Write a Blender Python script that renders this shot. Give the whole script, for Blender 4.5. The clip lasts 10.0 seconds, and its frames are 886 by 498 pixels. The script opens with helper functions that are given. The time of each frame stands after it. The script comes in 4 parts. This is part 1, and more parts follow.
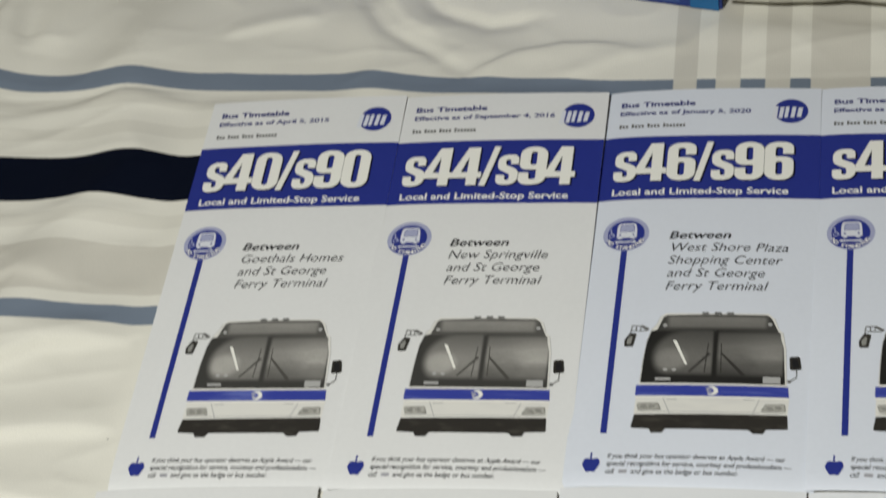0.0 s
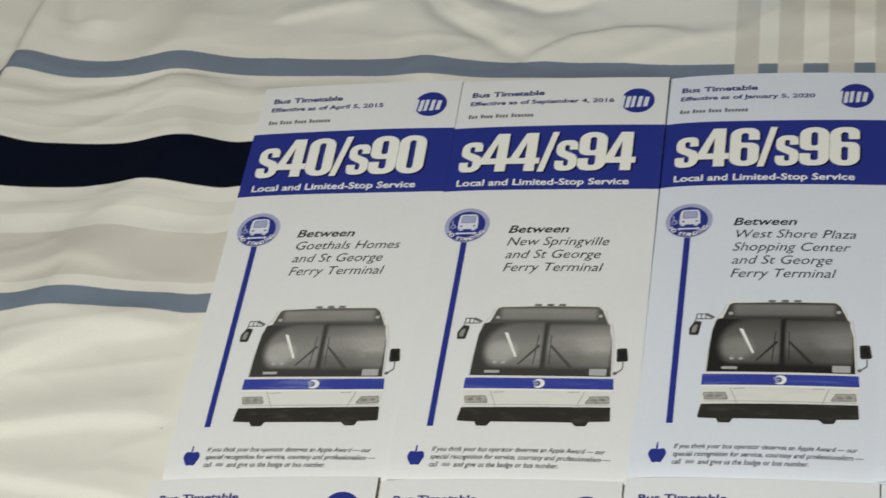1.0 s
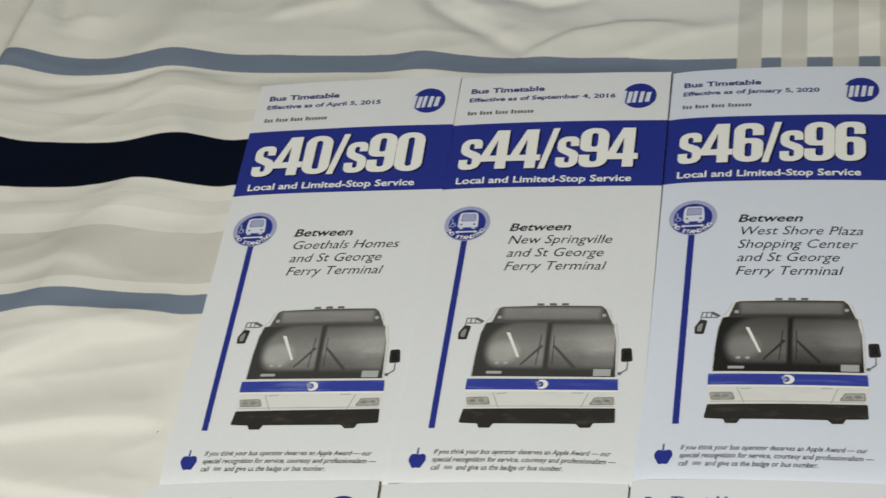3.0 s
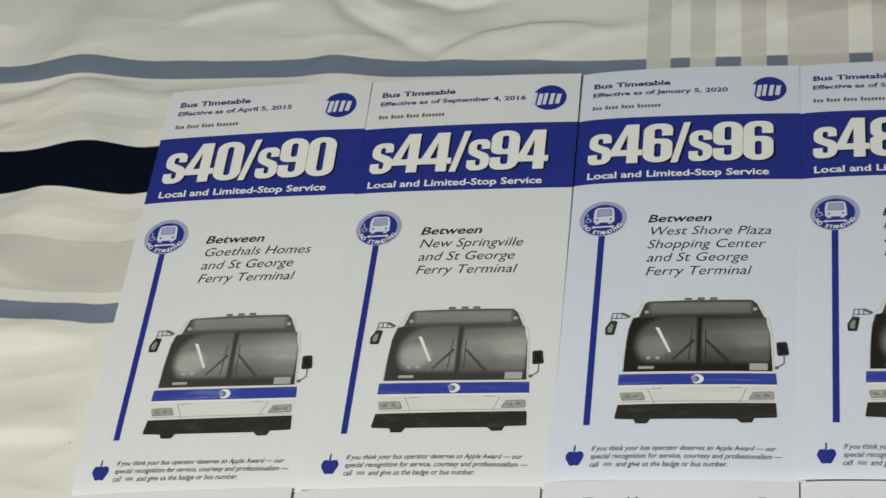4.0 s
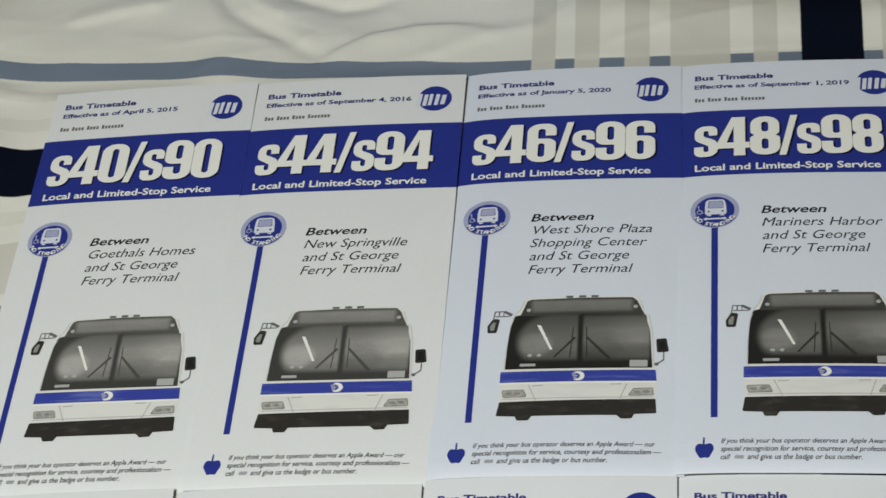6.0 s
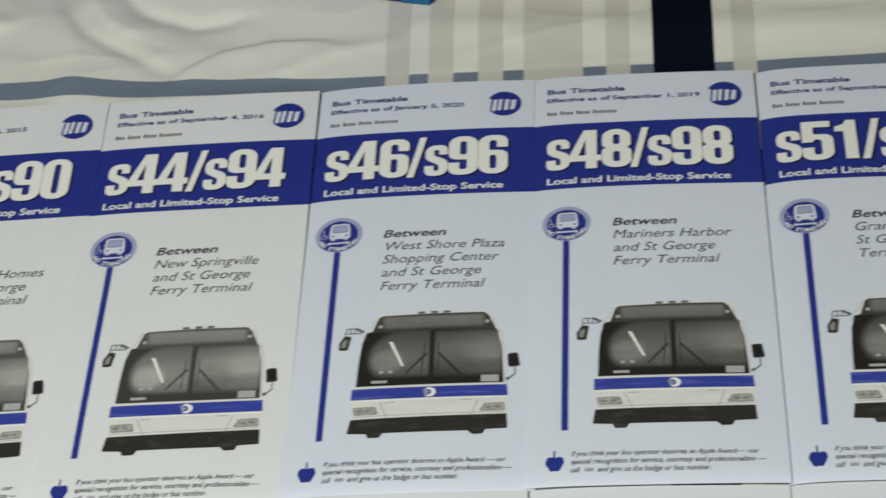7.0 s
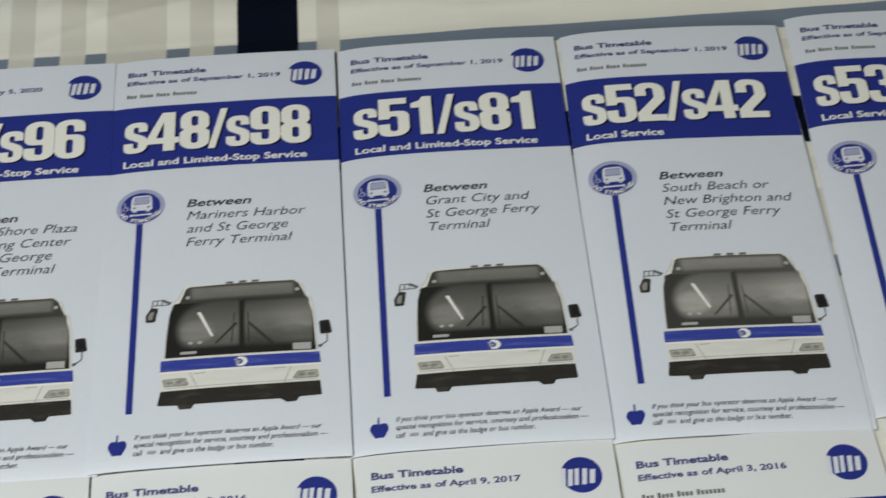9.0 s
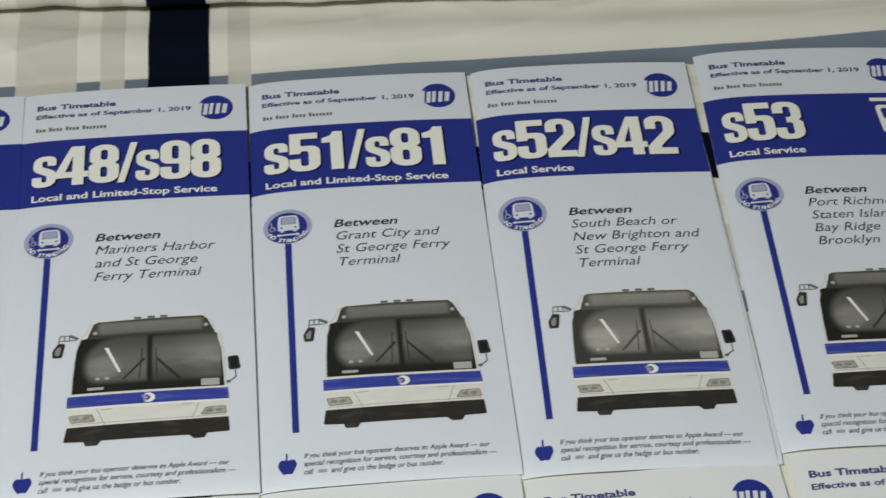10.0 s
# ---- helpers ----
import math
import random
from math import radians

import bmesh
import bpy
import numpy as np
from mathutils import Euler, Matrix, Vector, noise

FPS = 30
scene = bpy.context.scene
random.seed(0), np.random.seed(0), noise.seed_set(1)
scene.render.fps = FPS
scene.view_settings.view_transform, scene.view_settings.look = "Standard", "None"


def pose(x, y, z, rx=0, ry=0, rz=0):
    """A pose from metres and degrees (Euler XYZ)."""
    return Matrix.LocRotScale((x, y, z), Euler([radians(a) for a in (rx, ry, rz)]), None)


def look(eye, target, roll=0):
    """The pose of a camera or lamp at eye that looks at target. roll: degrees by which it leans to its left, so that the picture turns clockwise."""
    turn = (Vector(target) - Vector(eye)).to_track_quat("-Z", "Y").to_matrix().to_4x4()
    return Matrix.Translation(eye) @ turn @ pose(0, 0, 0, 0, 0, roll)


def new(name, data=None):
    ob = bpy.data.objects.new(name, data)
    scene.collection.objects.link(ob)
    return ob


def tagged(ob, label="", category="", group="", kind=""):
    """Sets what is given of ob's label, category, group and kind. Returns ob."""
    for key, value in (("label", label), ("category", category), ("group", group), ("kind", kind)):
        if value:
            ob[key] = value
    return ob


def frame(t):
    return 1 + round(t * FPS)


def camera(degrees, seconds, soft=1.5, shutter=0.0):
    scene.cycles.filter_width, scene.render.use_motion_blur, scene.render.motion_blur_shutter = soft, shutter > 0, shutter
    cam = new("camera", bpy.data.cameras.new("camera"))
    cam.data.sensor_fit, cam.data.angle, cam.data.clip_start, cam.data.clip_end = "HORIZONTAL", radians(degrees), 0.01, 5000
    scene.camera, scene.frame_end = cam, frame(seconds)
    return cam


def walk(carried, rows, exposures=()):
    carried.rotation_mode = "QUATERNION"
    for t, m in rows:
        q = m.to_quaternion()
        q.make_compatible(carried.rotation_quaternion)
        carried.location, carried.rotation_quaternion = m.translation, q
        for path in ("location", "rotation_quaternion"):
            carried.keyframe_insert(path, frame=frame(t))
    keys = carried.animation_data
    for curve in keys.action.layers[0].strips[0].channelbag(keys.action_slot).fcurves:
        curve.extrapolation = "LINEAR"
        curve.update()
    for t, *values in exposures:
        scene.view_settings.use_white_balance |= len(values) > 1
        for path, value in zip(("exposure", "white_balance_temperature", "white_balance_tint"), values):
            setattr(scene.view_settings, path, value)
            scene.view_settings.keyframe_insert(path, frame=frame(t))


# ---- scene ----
from mathutils.geometry import tessellate_polygon

cam = camera(26.64, 10.0, soft=1.5, shutter=0.5)
PATH = [
    (0.0, pose(0.2855, -0.6204, 0.5737, 43.104, 9.454, 7.340)),
    (0.2, pose(0.2810, -0.6215, 0.5705, 43.886, 9.540, 6.838)),
    (0.5, pose(0.2837, -0.6136, 0.5672, 43.377, 10.022, 6.457)),
    (1.0, pose(0.2679, -0.6162, 0.5630, 43.113, 9.905, 7.891)),
    (1.5, pose(0.2680, -0.6117, 0.5658, 42.567, 11.045, 8.707)),
    (2.0, pose(0.2644, -0.6022, 0.5629, 42.072, 10.644, 7.950)),
    (2.2, pose(0.2575, -0.6089, 0.5549, 43.211, 10.621, 8.502)),
    (3.3, pose(0.2629, -0.6069, 0.5551, 42.836, 9.666, 6.905)),
    (3.5, pose(0.2643, -0.6065, 0.5549, 42.884, 9.600, 6.582)),
    (4.0, pose(0.2714, -0.6043, 0.5551, 42.525, 9.096, 5.448)),
    (4.5, pose(0.2699, -0.6077, 0.5534, 42.719, 8.767, 5.322)),
    (5.0, pose(0.2783, -0.6060, 0.5535, 42.562, 7.955, 4.477)),
    (5.2, pose(0.2794, -0.6083, 0.5510, 42.510, 7.786, 3.826)),
    (6.3, pose(0.2878, -0.6067, 0.5517, 42.603, 7.195, 3.116)),
    (6.5, pose(0.2900, -0.6057, 0.5483, 42.596, 6.593, 2.093)),
    (7.0, pose(0.3037, -0.6047, 0.5453, 42.822, 5.916, 0.661)),
    (7.5, pose(0.3204, -0.6021, 0.5462, 41.215, 4.561, -1.248)),
    (8.0, pose(0.3381, -0.6044, 0.5412, 42.030, 3.623, -2.819)),
    (8.5, pose(0.3537, -0.6061, 0.5389, 41.666, 2.533, -3.805)),
    (9.0, pose(0.3672, -0.6104, 0.5360, 42.222, 1.280, -6.155)),
    (9.5, pose(0.3673, -0.6118, 0.5371, 42.975, 0.116, -6.981)),
    (10.0, pose(0.3719, -0.6098, 0.5377, 43.135, -0.548, -7.703)),
]
walk(cam, PATH, [(0.0, 0.0, 6560, 10), (3.5, -0.02, 6460, 10), (7.0, 0.0, 6375, 8), (8.5, 0.03, 6385, 8), (10.0, 0.12, 6455, 8)])

# ---- light: a closed room, an unseen round light added behind the bed's near side ----
world = bpy.data.worlds.new("room_world")
world.use_nodes = True
world.node_tree.nodes["Background"].inputs[0].default_value = (0.9, 0.92, 1.0, 1)
world.node_tree.nodes["Background"].inputs[1].default_value = 0.05
scene.world = world

# no fixture: the disc floats 0.68 m under the ceiling, set for the falloff
LAMP = (0.03, -0.80, 1.12)
lamp_data = bpy.data.lights.new("unseen_overhead_light", "AREA")
lamp_data.shape, lamp_data.size, lamp_data.energy, lamp_data.color = "DISK", 0.28, 16.9, (0.985, 1.0, 0.965)
lamp_light = new("unseen_overhead_light", lamp_data)
lamp_light.matrix_world = look(LAMP, (LAMP[0], LAMP[1] + 0.001, 0))

MM = 0.001
PAGE_W, PAGE_H = 0.0933, 0.2158


# ---- materials ----
def material(name, colour, rough=0.6, spec=0.4):
    m = bpy.data.materials.new(name)
    m.use_nodes = True
    b = m.node_tree.nodes["Principled BSDF"]
    b.inputs["Base Color"].default_value = (*colour, 1)
    b.inputs["Roughness"].default_value = rough
    b.inputs["Specular IOR Level"].default_value = spec
    return m, m.node_tree, b


def link(tree, a, b):
    tree.links.new(a, b)


def math_node(tree, op, a, b=None, c=None):
    n = tree.nodes.new("ShaderNodeMath")
    n.operation = op
    for i, v in enumerate((a, b, c)):
        if v is None:
            continue
        if isinstance(v, (int, float)):
            n.inputs[i].default_value = v
        else:
            tree.links.new(v, n.inputs[i])
    return n.outputs[0]


def noise_node(tree, vec, scale, detail=3, rough=0.5):
    n = tree.nodes.new("ShaderNodeTexNoise")
    n.inputs["Scale"].default_value = scale
    n.inputs["Detail"].default_value = detail
    n.inputs["Roughness"].default_value = rough
    tree.links.new(vec, n.inputs["Vector"])
    return n.outputs["Fac"]


def mottled(name, colour, rough=0.6, spec=0.4, fine=900.0, coarse=45.0, depth=0.06, bump=0.0):
    """A surface whose colour varies at two scales, with fine relief."""
    m, tree, b = material(name, colour, rough, spec)
    co = tree.nodes.new("ShaderNodeTexCoord").outputs["Object"]
    a = noise_node(tree, co, fine, 2)
    c = noise_node(tree, co, coarse, 3)
    both = math_node(tree, "ADD", math_node(tree, "MULTIPLY", a, 0.5), math_node(tree, "MULTIPLY", c, 0.5))
    fac = math_node(tree, "MULTIPLY_ADD", math_node(tree, "SUBTRACT", both, 0.5), depth * 2, 1.0)
    mix = tree.nodes.new("ShaderNodeVectorMath")
    mix.operation = "SCALE"
    mix.inputs[0].default_value = colour
    link(tree, fac, mix.inputs["Scale"])
    link(tree, mix.outputs[0], b.inputs["Base Color"])
    if bump:
        bn = tree.nodes.new("ShaderNodeBump")
        bn.inputs["Strength"].default_value = bump
        bn.inputs["Distance"].default_value = 0.0004
        link(tree, both, bn.inputs["Height"])
        link(tree, bn.outputs[0], b.inputs["Normal"])
    return m


PAPER = mottled("coated_paper", (0.655, 0.69, 0.755), 0.46, 0.35, 500, 26, 0.05, 0.16)
PAPER_OLD = mottled("aged_coated_paper", (0.705, 0.712, 0.705), 0.48, 0.32, 500, 26, 0.055, 0.18)
PAPER_WARM = mottled("warm_white_paper", (0.705, 0.718, 0.730), 0.5, 0.3, 700, 30, 0.03, 0.10)
PAPER_EDGE = mottled("paper_edge", (0.71, 0.712, 0.71), 0.7, 0.3, 900, 60, 0.05)
INK_BLUE = mottled("blue_ink", (0.019, 0.031, 0.226), 0.48, 0.3, 800, 60, 0.10)
INK_HEAD = mottled("dark_blue_ink", (0.030, 0.034, 0.16), 0.45, 0.4, 800, 60, 0.10)
INK_BLACK = mottled("black_ink", (0.013, 0.013, 0.015), 0.5, 0.25, 900, 90, 0.15)
INK_SHADOW = mottled("band_shadow_ink", (0.004, 0.004, 0.015), 0.5, 0.25)
INK_WHITE = mottled("unprinted_white", (0.80, 0.795, 0.735), 0.48, 0.3, 700, 30, 0.03)
INK_EMBLEM = mottled("emblem_white", (0.66, 0.68, 0.73), 0.48, 0.3, 700, 30, 0.03)
INK_GREY = mottled("pale_blue_grey_ink", (0.35, 0.37, 0.53), 0.45, 0.4, 900, 90, 0.08)
INK_SIGN = mottled("destination_sign_grey", (0.27, 0.27, 0.25), 0.45, 0.4, 1200, 160, 0.18)
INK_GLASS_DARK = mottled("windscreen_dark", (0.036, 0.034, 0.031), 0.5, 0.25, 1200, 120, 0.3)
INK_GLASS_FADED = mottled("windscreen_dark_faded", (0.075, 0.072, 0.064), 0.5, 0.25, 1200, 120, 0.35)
INK_LAMP = mottled("headlamp_grey", (0.36, 0.355, 0.32), 0.48, 0.3, 1800, 520, 1.1)
INK_RIM = mottled("headlamp_rim_grey", (0.24, 0.235, 0.215), 0.48, 0.3, 1500, 380, 0.9)
INK_OUTLINE = mottled("pale_outline_grey", (0.50, 0.50, 0.49), 0.45, 0.3)
INK_MID = mottled("mid_grey_ink", (0.13, 0.13, 0.125), 0.45, 0.4, 1200, 200, 0.3)
INK_ISSUER = mottled("small_lettering_grey", (0.33, 0.33, 0.36), 0.45, 0.4, 2600, 900, 0.9)
INK_LINE = mottled("thin_line_grey", (0.40, 0.40, 0.39), 0.45, 0.4)


def soft(tree, value, a, b):
    """0 at a, 1 at b, with a smooth passage."""
    n = tree.nodes.new("ShaderNodeMapRange")
    n.interpolation_type = "SMOOTHSTEP"
    n.inputs["From Min"].default_value, n.inputs["From Max"].default_value = a, b
    link(tree, value, n.inputs[0])
    return n.outputs[0]


def times(tree, *values):
    out = values[0]
    for v in values[1:]:
        out = math_node(tree, "MULTIPLY", out, v)
    return out


def page_axes(tree, stretch=(1, 1, 1)):
    """The page's own x and y in millimetres, and its coordinates drawn out for streaks."""
    co = tree.nodes.new("ShaderNodeTexCoord").outputs["Object"]
    sep = tree.nodes.new("ShaderNodeSeparateXYZ")
    link(tree, co, sep.inputs[0])
    drawn = tree.nodes.new("ShaderNodeVectorMath")
    drawn.operation = "MULTIPLY"
    drawn.inputs[1].default_value = stretch
    link(tree, co, drawn.inputs[0])
    return math_node(tree, "MULTIPLY", sep.outputs[0], 1000.0), math_node(tree, "MULTIPLY", sep.outputs[1], 1000.0), drawn.outputs[0], co


def tone_curve(tree, value, stops):
    ramp = tree.nodes.new("ShaderNodeValToRGB")
    ramp.color_ramp.interpolation = "B_SPLINE"
    e = ramp.color_ramp.elements
    e[0].position, e[1].position = stops[0][0], stops[-1][0]
    e[0].color, e[1].color = (stops[0][1],) * 3 + (1,), (stops[-1][1],) * 3 + (1,)
    for p, v in stops[1:-1]:
        e.new(p).color = (v, v, v, 1)
    link(tree, value, ramp.inputs[0])
    return ramp.outputs[0]


def warm_grey(tree, b, tone):
    """A warm black ink of that tone."""
    n = tree.nodes.new("ShaderNodeCombineXYZ")
    for i, k in enumerate((1.0, 0.975, 0.90)):
        link(tree, math_node(tree, "MULTIPLY", tone, k), n.inputs[i])
    link(tree, n.outputs[0], b.inputs["Base Color"])


def glass_print(name, dark, gain):
    """The photographed windscreen: two panes with soft edges, a pale band of reflection, a dark dashboard."""
    m, tree, b = material(name, (0.2, 0.2, 0.19), 0.48, 0.3)
    x, y, drawn, co = page_axes(tree, (0.45, 1, 1))
    cloud = math_node(tree, "SUBTRACT", noise_node(tree, drawn, 190, 4, 0.6), 0.5)
    grain = math_node(tree, "SUBTRACT", noise_node(tree, co, 1700, 2), 0.5)
    v = math_node(tree, "MULTIPLY_ADD", y, 1 / 27.0, 167.6 / 27.0)
    v = math_node(tree, "ADD", v, math_node(tree, "MULTIPLY", cloud, 0.22))
    # the driver's pane: a rounded outer side
    out = math_node(tree, "MULTIPLY", math_node(tree, "MAXIMUM", math_node(tree, "SUBTRACT", 45.0, x), 0.0), 1 / 14.5)
    up = math_node(tree, "MULTIPLY_ADD", y, 1 / 14.0, 154.6 / 14.0)
    far = math_node(tree, "SQRT", math_node(tree, "ADD", times(tree, out, out), times(tree, up, up)))
    left = times(tree, soft(tree, far, 1.14, 0.86), soft(tree, x, 54.0, 52.6), soft(tree, y, -164.8, -161.8))
    left = times(tree, left, tone_curve(tree, v, ((0.10, 0.55), (0.30, 0.95), (0.52, 1.0), (0.75, 0.66), (0.97, 0.34))))
    dx, dy = math_node(tree, "MULTIPLY_ADD", x, 1 / 7.0, -37.5 / 7.0), math_node(tree, "MULTIPLY_ADD", y, 1 / 6.5, 156.0 / 6.5)
    glow = soft(tree, math_node(tree, "ADD", times(tree, dx, dx), times(tree, dy, dy)), 1.25, 0.2)
    left = times(tree, left, math_node(tree, "MULTIPLY_ADD", glow, 0.55, 0.80))
    right = times(tree, soft(tree, x, 54.6, 56.2), soft(tree, x, 81.3, 80.0), soft(tree, y, -165.4, -161.8), soft(tree, y, -140.2, -143.4))
    right = times(tree, right, tone_curve(tree, v, ((0.08, 0.26), (0.26, 0.44), (0.46, 0.70), (0.60, 1.45), (0.72, 0.86), (0.86, 0.56), (0.98, 0.32))))
    right = times(tree, right, math_node(tree, "MULTIPLY_ADD", soft(tree, x, 58.0, 78.0), 0.42, 0.76))
    tone = times(tree, math_node(tree, "ADD", left, right), math_node(tree, "MULTIPLY_ADD", cloud, 0.55, 1.0))
    tone = math_node(tree, "MULTIPLY_ADD", tone, gain, dark)
    tone = times(tree, tone, math_node(tree, "MULTIPLY_ADD", grain, 0.30, 1.0))
    warm_grey(tree, b, tone)
    return m


def roof_print(name, dark, gain):
    """The dim destination sign behind its frame, fading into the roof's edge."""
    m, tree, b = material(name, (0.2, 0.2, 0.19), 0.48, 0.3)
    x, y, drawn, co = page_axes(tree, (0.3, 1, 1))
    grain = math_node(tree, "SUBTRACT", noise_node(tree, co, 1500, 2), 0.5)
    streak = math_node(tree, "SUBTRACT", noise_node(tree, drawn, 260, 3), 0.5)
    sign = times(tree, soft(tree, x, 33.6, 36.6), soft(tree, x, 75.2, 72.6), soft(tree, y, -140.6, -138.6), soft(tree, y, -133.0, -134.8))
    shade = math_node(tree, "MULTIPLY_ADD", soft(tree, y, -139.6, -134.2), 0.35, 0.80)
    tone = math_node(tree, "MULTIPLY_ADD", times(tree, sign, shade), gain, dark)
    tone = times(tree, tone, math_node(tree, "MULTIPLY_ADD", math_node(tree, "ADD", grain, streak), 0.35, 1.0))
    warm_grey(tree, b, tone)
    return m


def streaked(name, colour, high, rough, stretch=(0.12, 1, 1), scale=320, depth=0.5):
    """A printed colour with level streaks of reflection towards a paler one."""
    m, tree, b = material(name, colour, rough, 0.3)
    x, y, drawn, co = page_axes(tree, stretch)
    fac = math_node(tree, "MULTIPLY", soft(tree, noise_node(tree, drawn, scale, 3), 0.48, 0.78), depth)
    grain = math_node(tree, "MULTIPLY", math_node(tree, "SUBTRACT", noise_node(tree, co, 1500, 2), 0.5), 0.25)
    n = tree.nodes.new("ShaderNodeMix")
    n.data_type = "RGBA"
    link(tree, math_node(tree, "ADD", fac, grain), n.inputs[0])
    n.inputs[6].default_value, n.inputs[7].default_value = (*colour, 1), (*high, 1)
    link(tree, n.outputs[2], b.inputs["Base Color"])
    return m


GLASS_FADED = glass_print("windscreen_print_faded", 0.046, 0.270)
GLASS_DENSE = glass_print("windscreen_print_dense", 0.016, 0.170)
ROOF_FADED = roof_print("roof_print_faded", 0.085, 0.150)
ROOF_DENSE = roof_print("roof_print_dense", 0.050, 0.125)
INK_BELT = streaked("belt_blue_ink", (0.036, 0.052, 0.31), (0.16, 0.20, 0.50), 0.45, (0.10, 1, 1), 420, 0.75)
INK_BUMPER = streaked("bumper_black", (0.026, 0.0235, 0.020), (0.085, 0.078, 0.066), 0.5, (0.35, 1, 1), 300, 0.5)
INK_CREAM = streaked("bus_front_white", (0.70, 0.692, 0.645), (0.58, 0.575, 0.55), 0.48, (0.25, 1, 1), 240, 0.45)


def cloth_material():
    """Woven cotton: stripes both ways from the weave's own coordinates (metres), the upright beige ones over the level blue ones."""
    m, tree, b = material("striped_cotton", (0.7, 0.68, 0.6), 0.9, 0.06)
    uv = tree.nodes.new("ShaderNodeUVMap")
    uv.uv_map = "weave"
    sep = tree.nodes.new("ShaderNodeSeparateXYZ")
    link(tree, uv.outputs[0], sep.inputs[0])
    fine = noise_node(tree, uv.outputs[0], 1500, 2)
    jit = math_node(tree, "MULTIPLY", math_node(tree, "SUBTRACT", fine, 0.5), 0.0009)
    u = math_node(tree, "ADD", sep.outputs[0], jit)
    v = math_node(tree, "ADD", sep.outputs[1], jit)

    def bands(coord, spans):
        total = None
        for lo, hi in spans:
            c, h = (lo + hi) / 2000, (hi - lo) / 2000
            d = math_node(tree, "ABSOLUTE", math_node(tree, "SUBTRACT", coord, c))
            n = tree.nodes.new("ShaderNodeMapRange")
            n.inputs["From Min"].default_value, n.inputs["From Max"].default_value = h + 0.0003, h - 0.0003
            link(tree, d, n.inputs[0])
            total = n.outputs[0] if total is None else math_node(tree, "MAXIMUM", total, n.outputs[0])
        return total

    def over(base, fac, colour):
        n = tree.nodes.new("ShaderNodeMix")
        n.data_type = "RGBA"
        link(tree, fac, n.inputs[0])
        link(tree, base, n.inputs[6])
        n.inputs[7].default_value = (*colour, 1)
        return n.outputs[2]

    rgb = tree.nodes.new("ShaderNodeRGB")
    rgb.outputs[0].default_value = (0.735, 0.72, 0.642, 1)
    beige, pale, slate, navy = (0.60, 0.58, 0.512), (0.672, 0.656, 0.582), (0.178, 0.218, 0.275), (0.0028, 0.0048, 0.0125)
    col = over(rgb.outputs[0], bands(v, LEVEL_BEIGE), beige)
    col = over(col, bands(v, LEVEL_PALE), pale)
    col = over(col, bands(v, LEVEL_SLATE), slate)
    col = over(col, bands(u, UPRIGHT_BEIGE), beige)
    col = over(col, bands(v, LEVEL_NAVY), navy)
    col = over(col, bands(u, UPRIGHT_NAVY), navy)
    worn = noise_node(tree, uv.outputs[0], 14, 3)
    fac = math_node(tree, "ADD", math_node(tree, "MULTIPLY_ADD", worn, 0.10, 0.92), math_node(tree, "MULTIPLY", math_node(tree, "SUBTRACT", fine, 0.5), 0.16))
    sc = tree.nodes.new("ShaderNodeVectorMath")
    sc.operation = "SCALE"
    link(tree, col, sc.inputs[0])
    link(tree, fac, sc.inputs["Scale"])
    link(tree, sc.outputs[0], b.inputs["Base Color"])
    wa = tree.nodes.new("ShaderNodeTexWave")
    wa.inputs["Scale"].default_value = 420
    link(tree, uv.outputs[0], wa.inputs[0])
    bn = tree.nodes.new("ShaderNodeBump")
    bn.inputs["Strength"].default_value, bn.inputs["Distance"].default_value = 0.12, 0.0002
    link(tree, math_node(tree, "ADD", wa.outputs["Fac"], fine), bn.inputs["Height"])
    link(tree, bn.outputs[0], b.inputs["Normal"])
    return m


# stripes, in millimetres of the weave
LEVEL_SLATE = ((19, 31), (-129.2, -118.4))
LEVEL_NAVY = ((-54, -26),)
LEVEL_BEIGE = ((-112, -82),)
LEVEL_PALE = ((4, 11), (-15, -7), (-71, -63))
UPRIGHT_BEIGE = ((214, 224.5), (233, 244), (255, 266), (275, 301), (311, 321.5), (366, 376))
UPRIGHT_NAVY = ((331.5, 358),)
CLOTH = cloth_material()
WALL = mottled("painted_wall", (0.70, 0.68, 0.64), 0.8, 0.3, 200, 3, 0.05, 0.1)
FLOOR = mottled("floor_boards", (0.25, 0.16, 0.09), 0.5, 0.4, 120, 4, 0.25, 0.1)
MATTRESS = mottled("mattress_ticking", (0.65, 0.63, 0.58), 0.9, 0.2, 500, 12, 0.06)


# ---- helpers for meshes ----
def link_mesh(name, verts, faces, mat, parent=None, smooth=False):
    me = bpy.data.meshes.new(name)
    me.from_pydata([tuple(v) for v in verts], [], [tuple(f) for f in faces])
    me.materials.append(mat)
    if smooth:
        me.shade_smooth()
    me.update()
    ob = new(name, me)
    if parent:
        ob.parent = parent
    return ob


def part(name, bm, mat, parent, label=""):
    me = bpy.data.meshes.new(name)
    bm.to_mesh(me)
    bm.free()
    me.materials.append(mat)
    ob = new(name, me)
    ob.parent = parent
    if label:
        ob["label"] = label
    return ob


def box_bm(x0, x1, y0, y1, z0, z1, bevel=0.0):
    bm = bmesh.new()
    bmesh.ops.create_cube(bm, size=1, matrix=Matrix.Translation(((x0 + x1) / 2, (y0 + y1) / 2, (z0 + z1) / 2)) @ Matrix.Diagonal((x1 - x0, y1 - y0, z1 - z0, 1)))
    if bevel:
        bmesh.ops.bevel(bm, geom=bm.edges[:], offset=bevel, segments=3, affect="EDGES")
    return bm


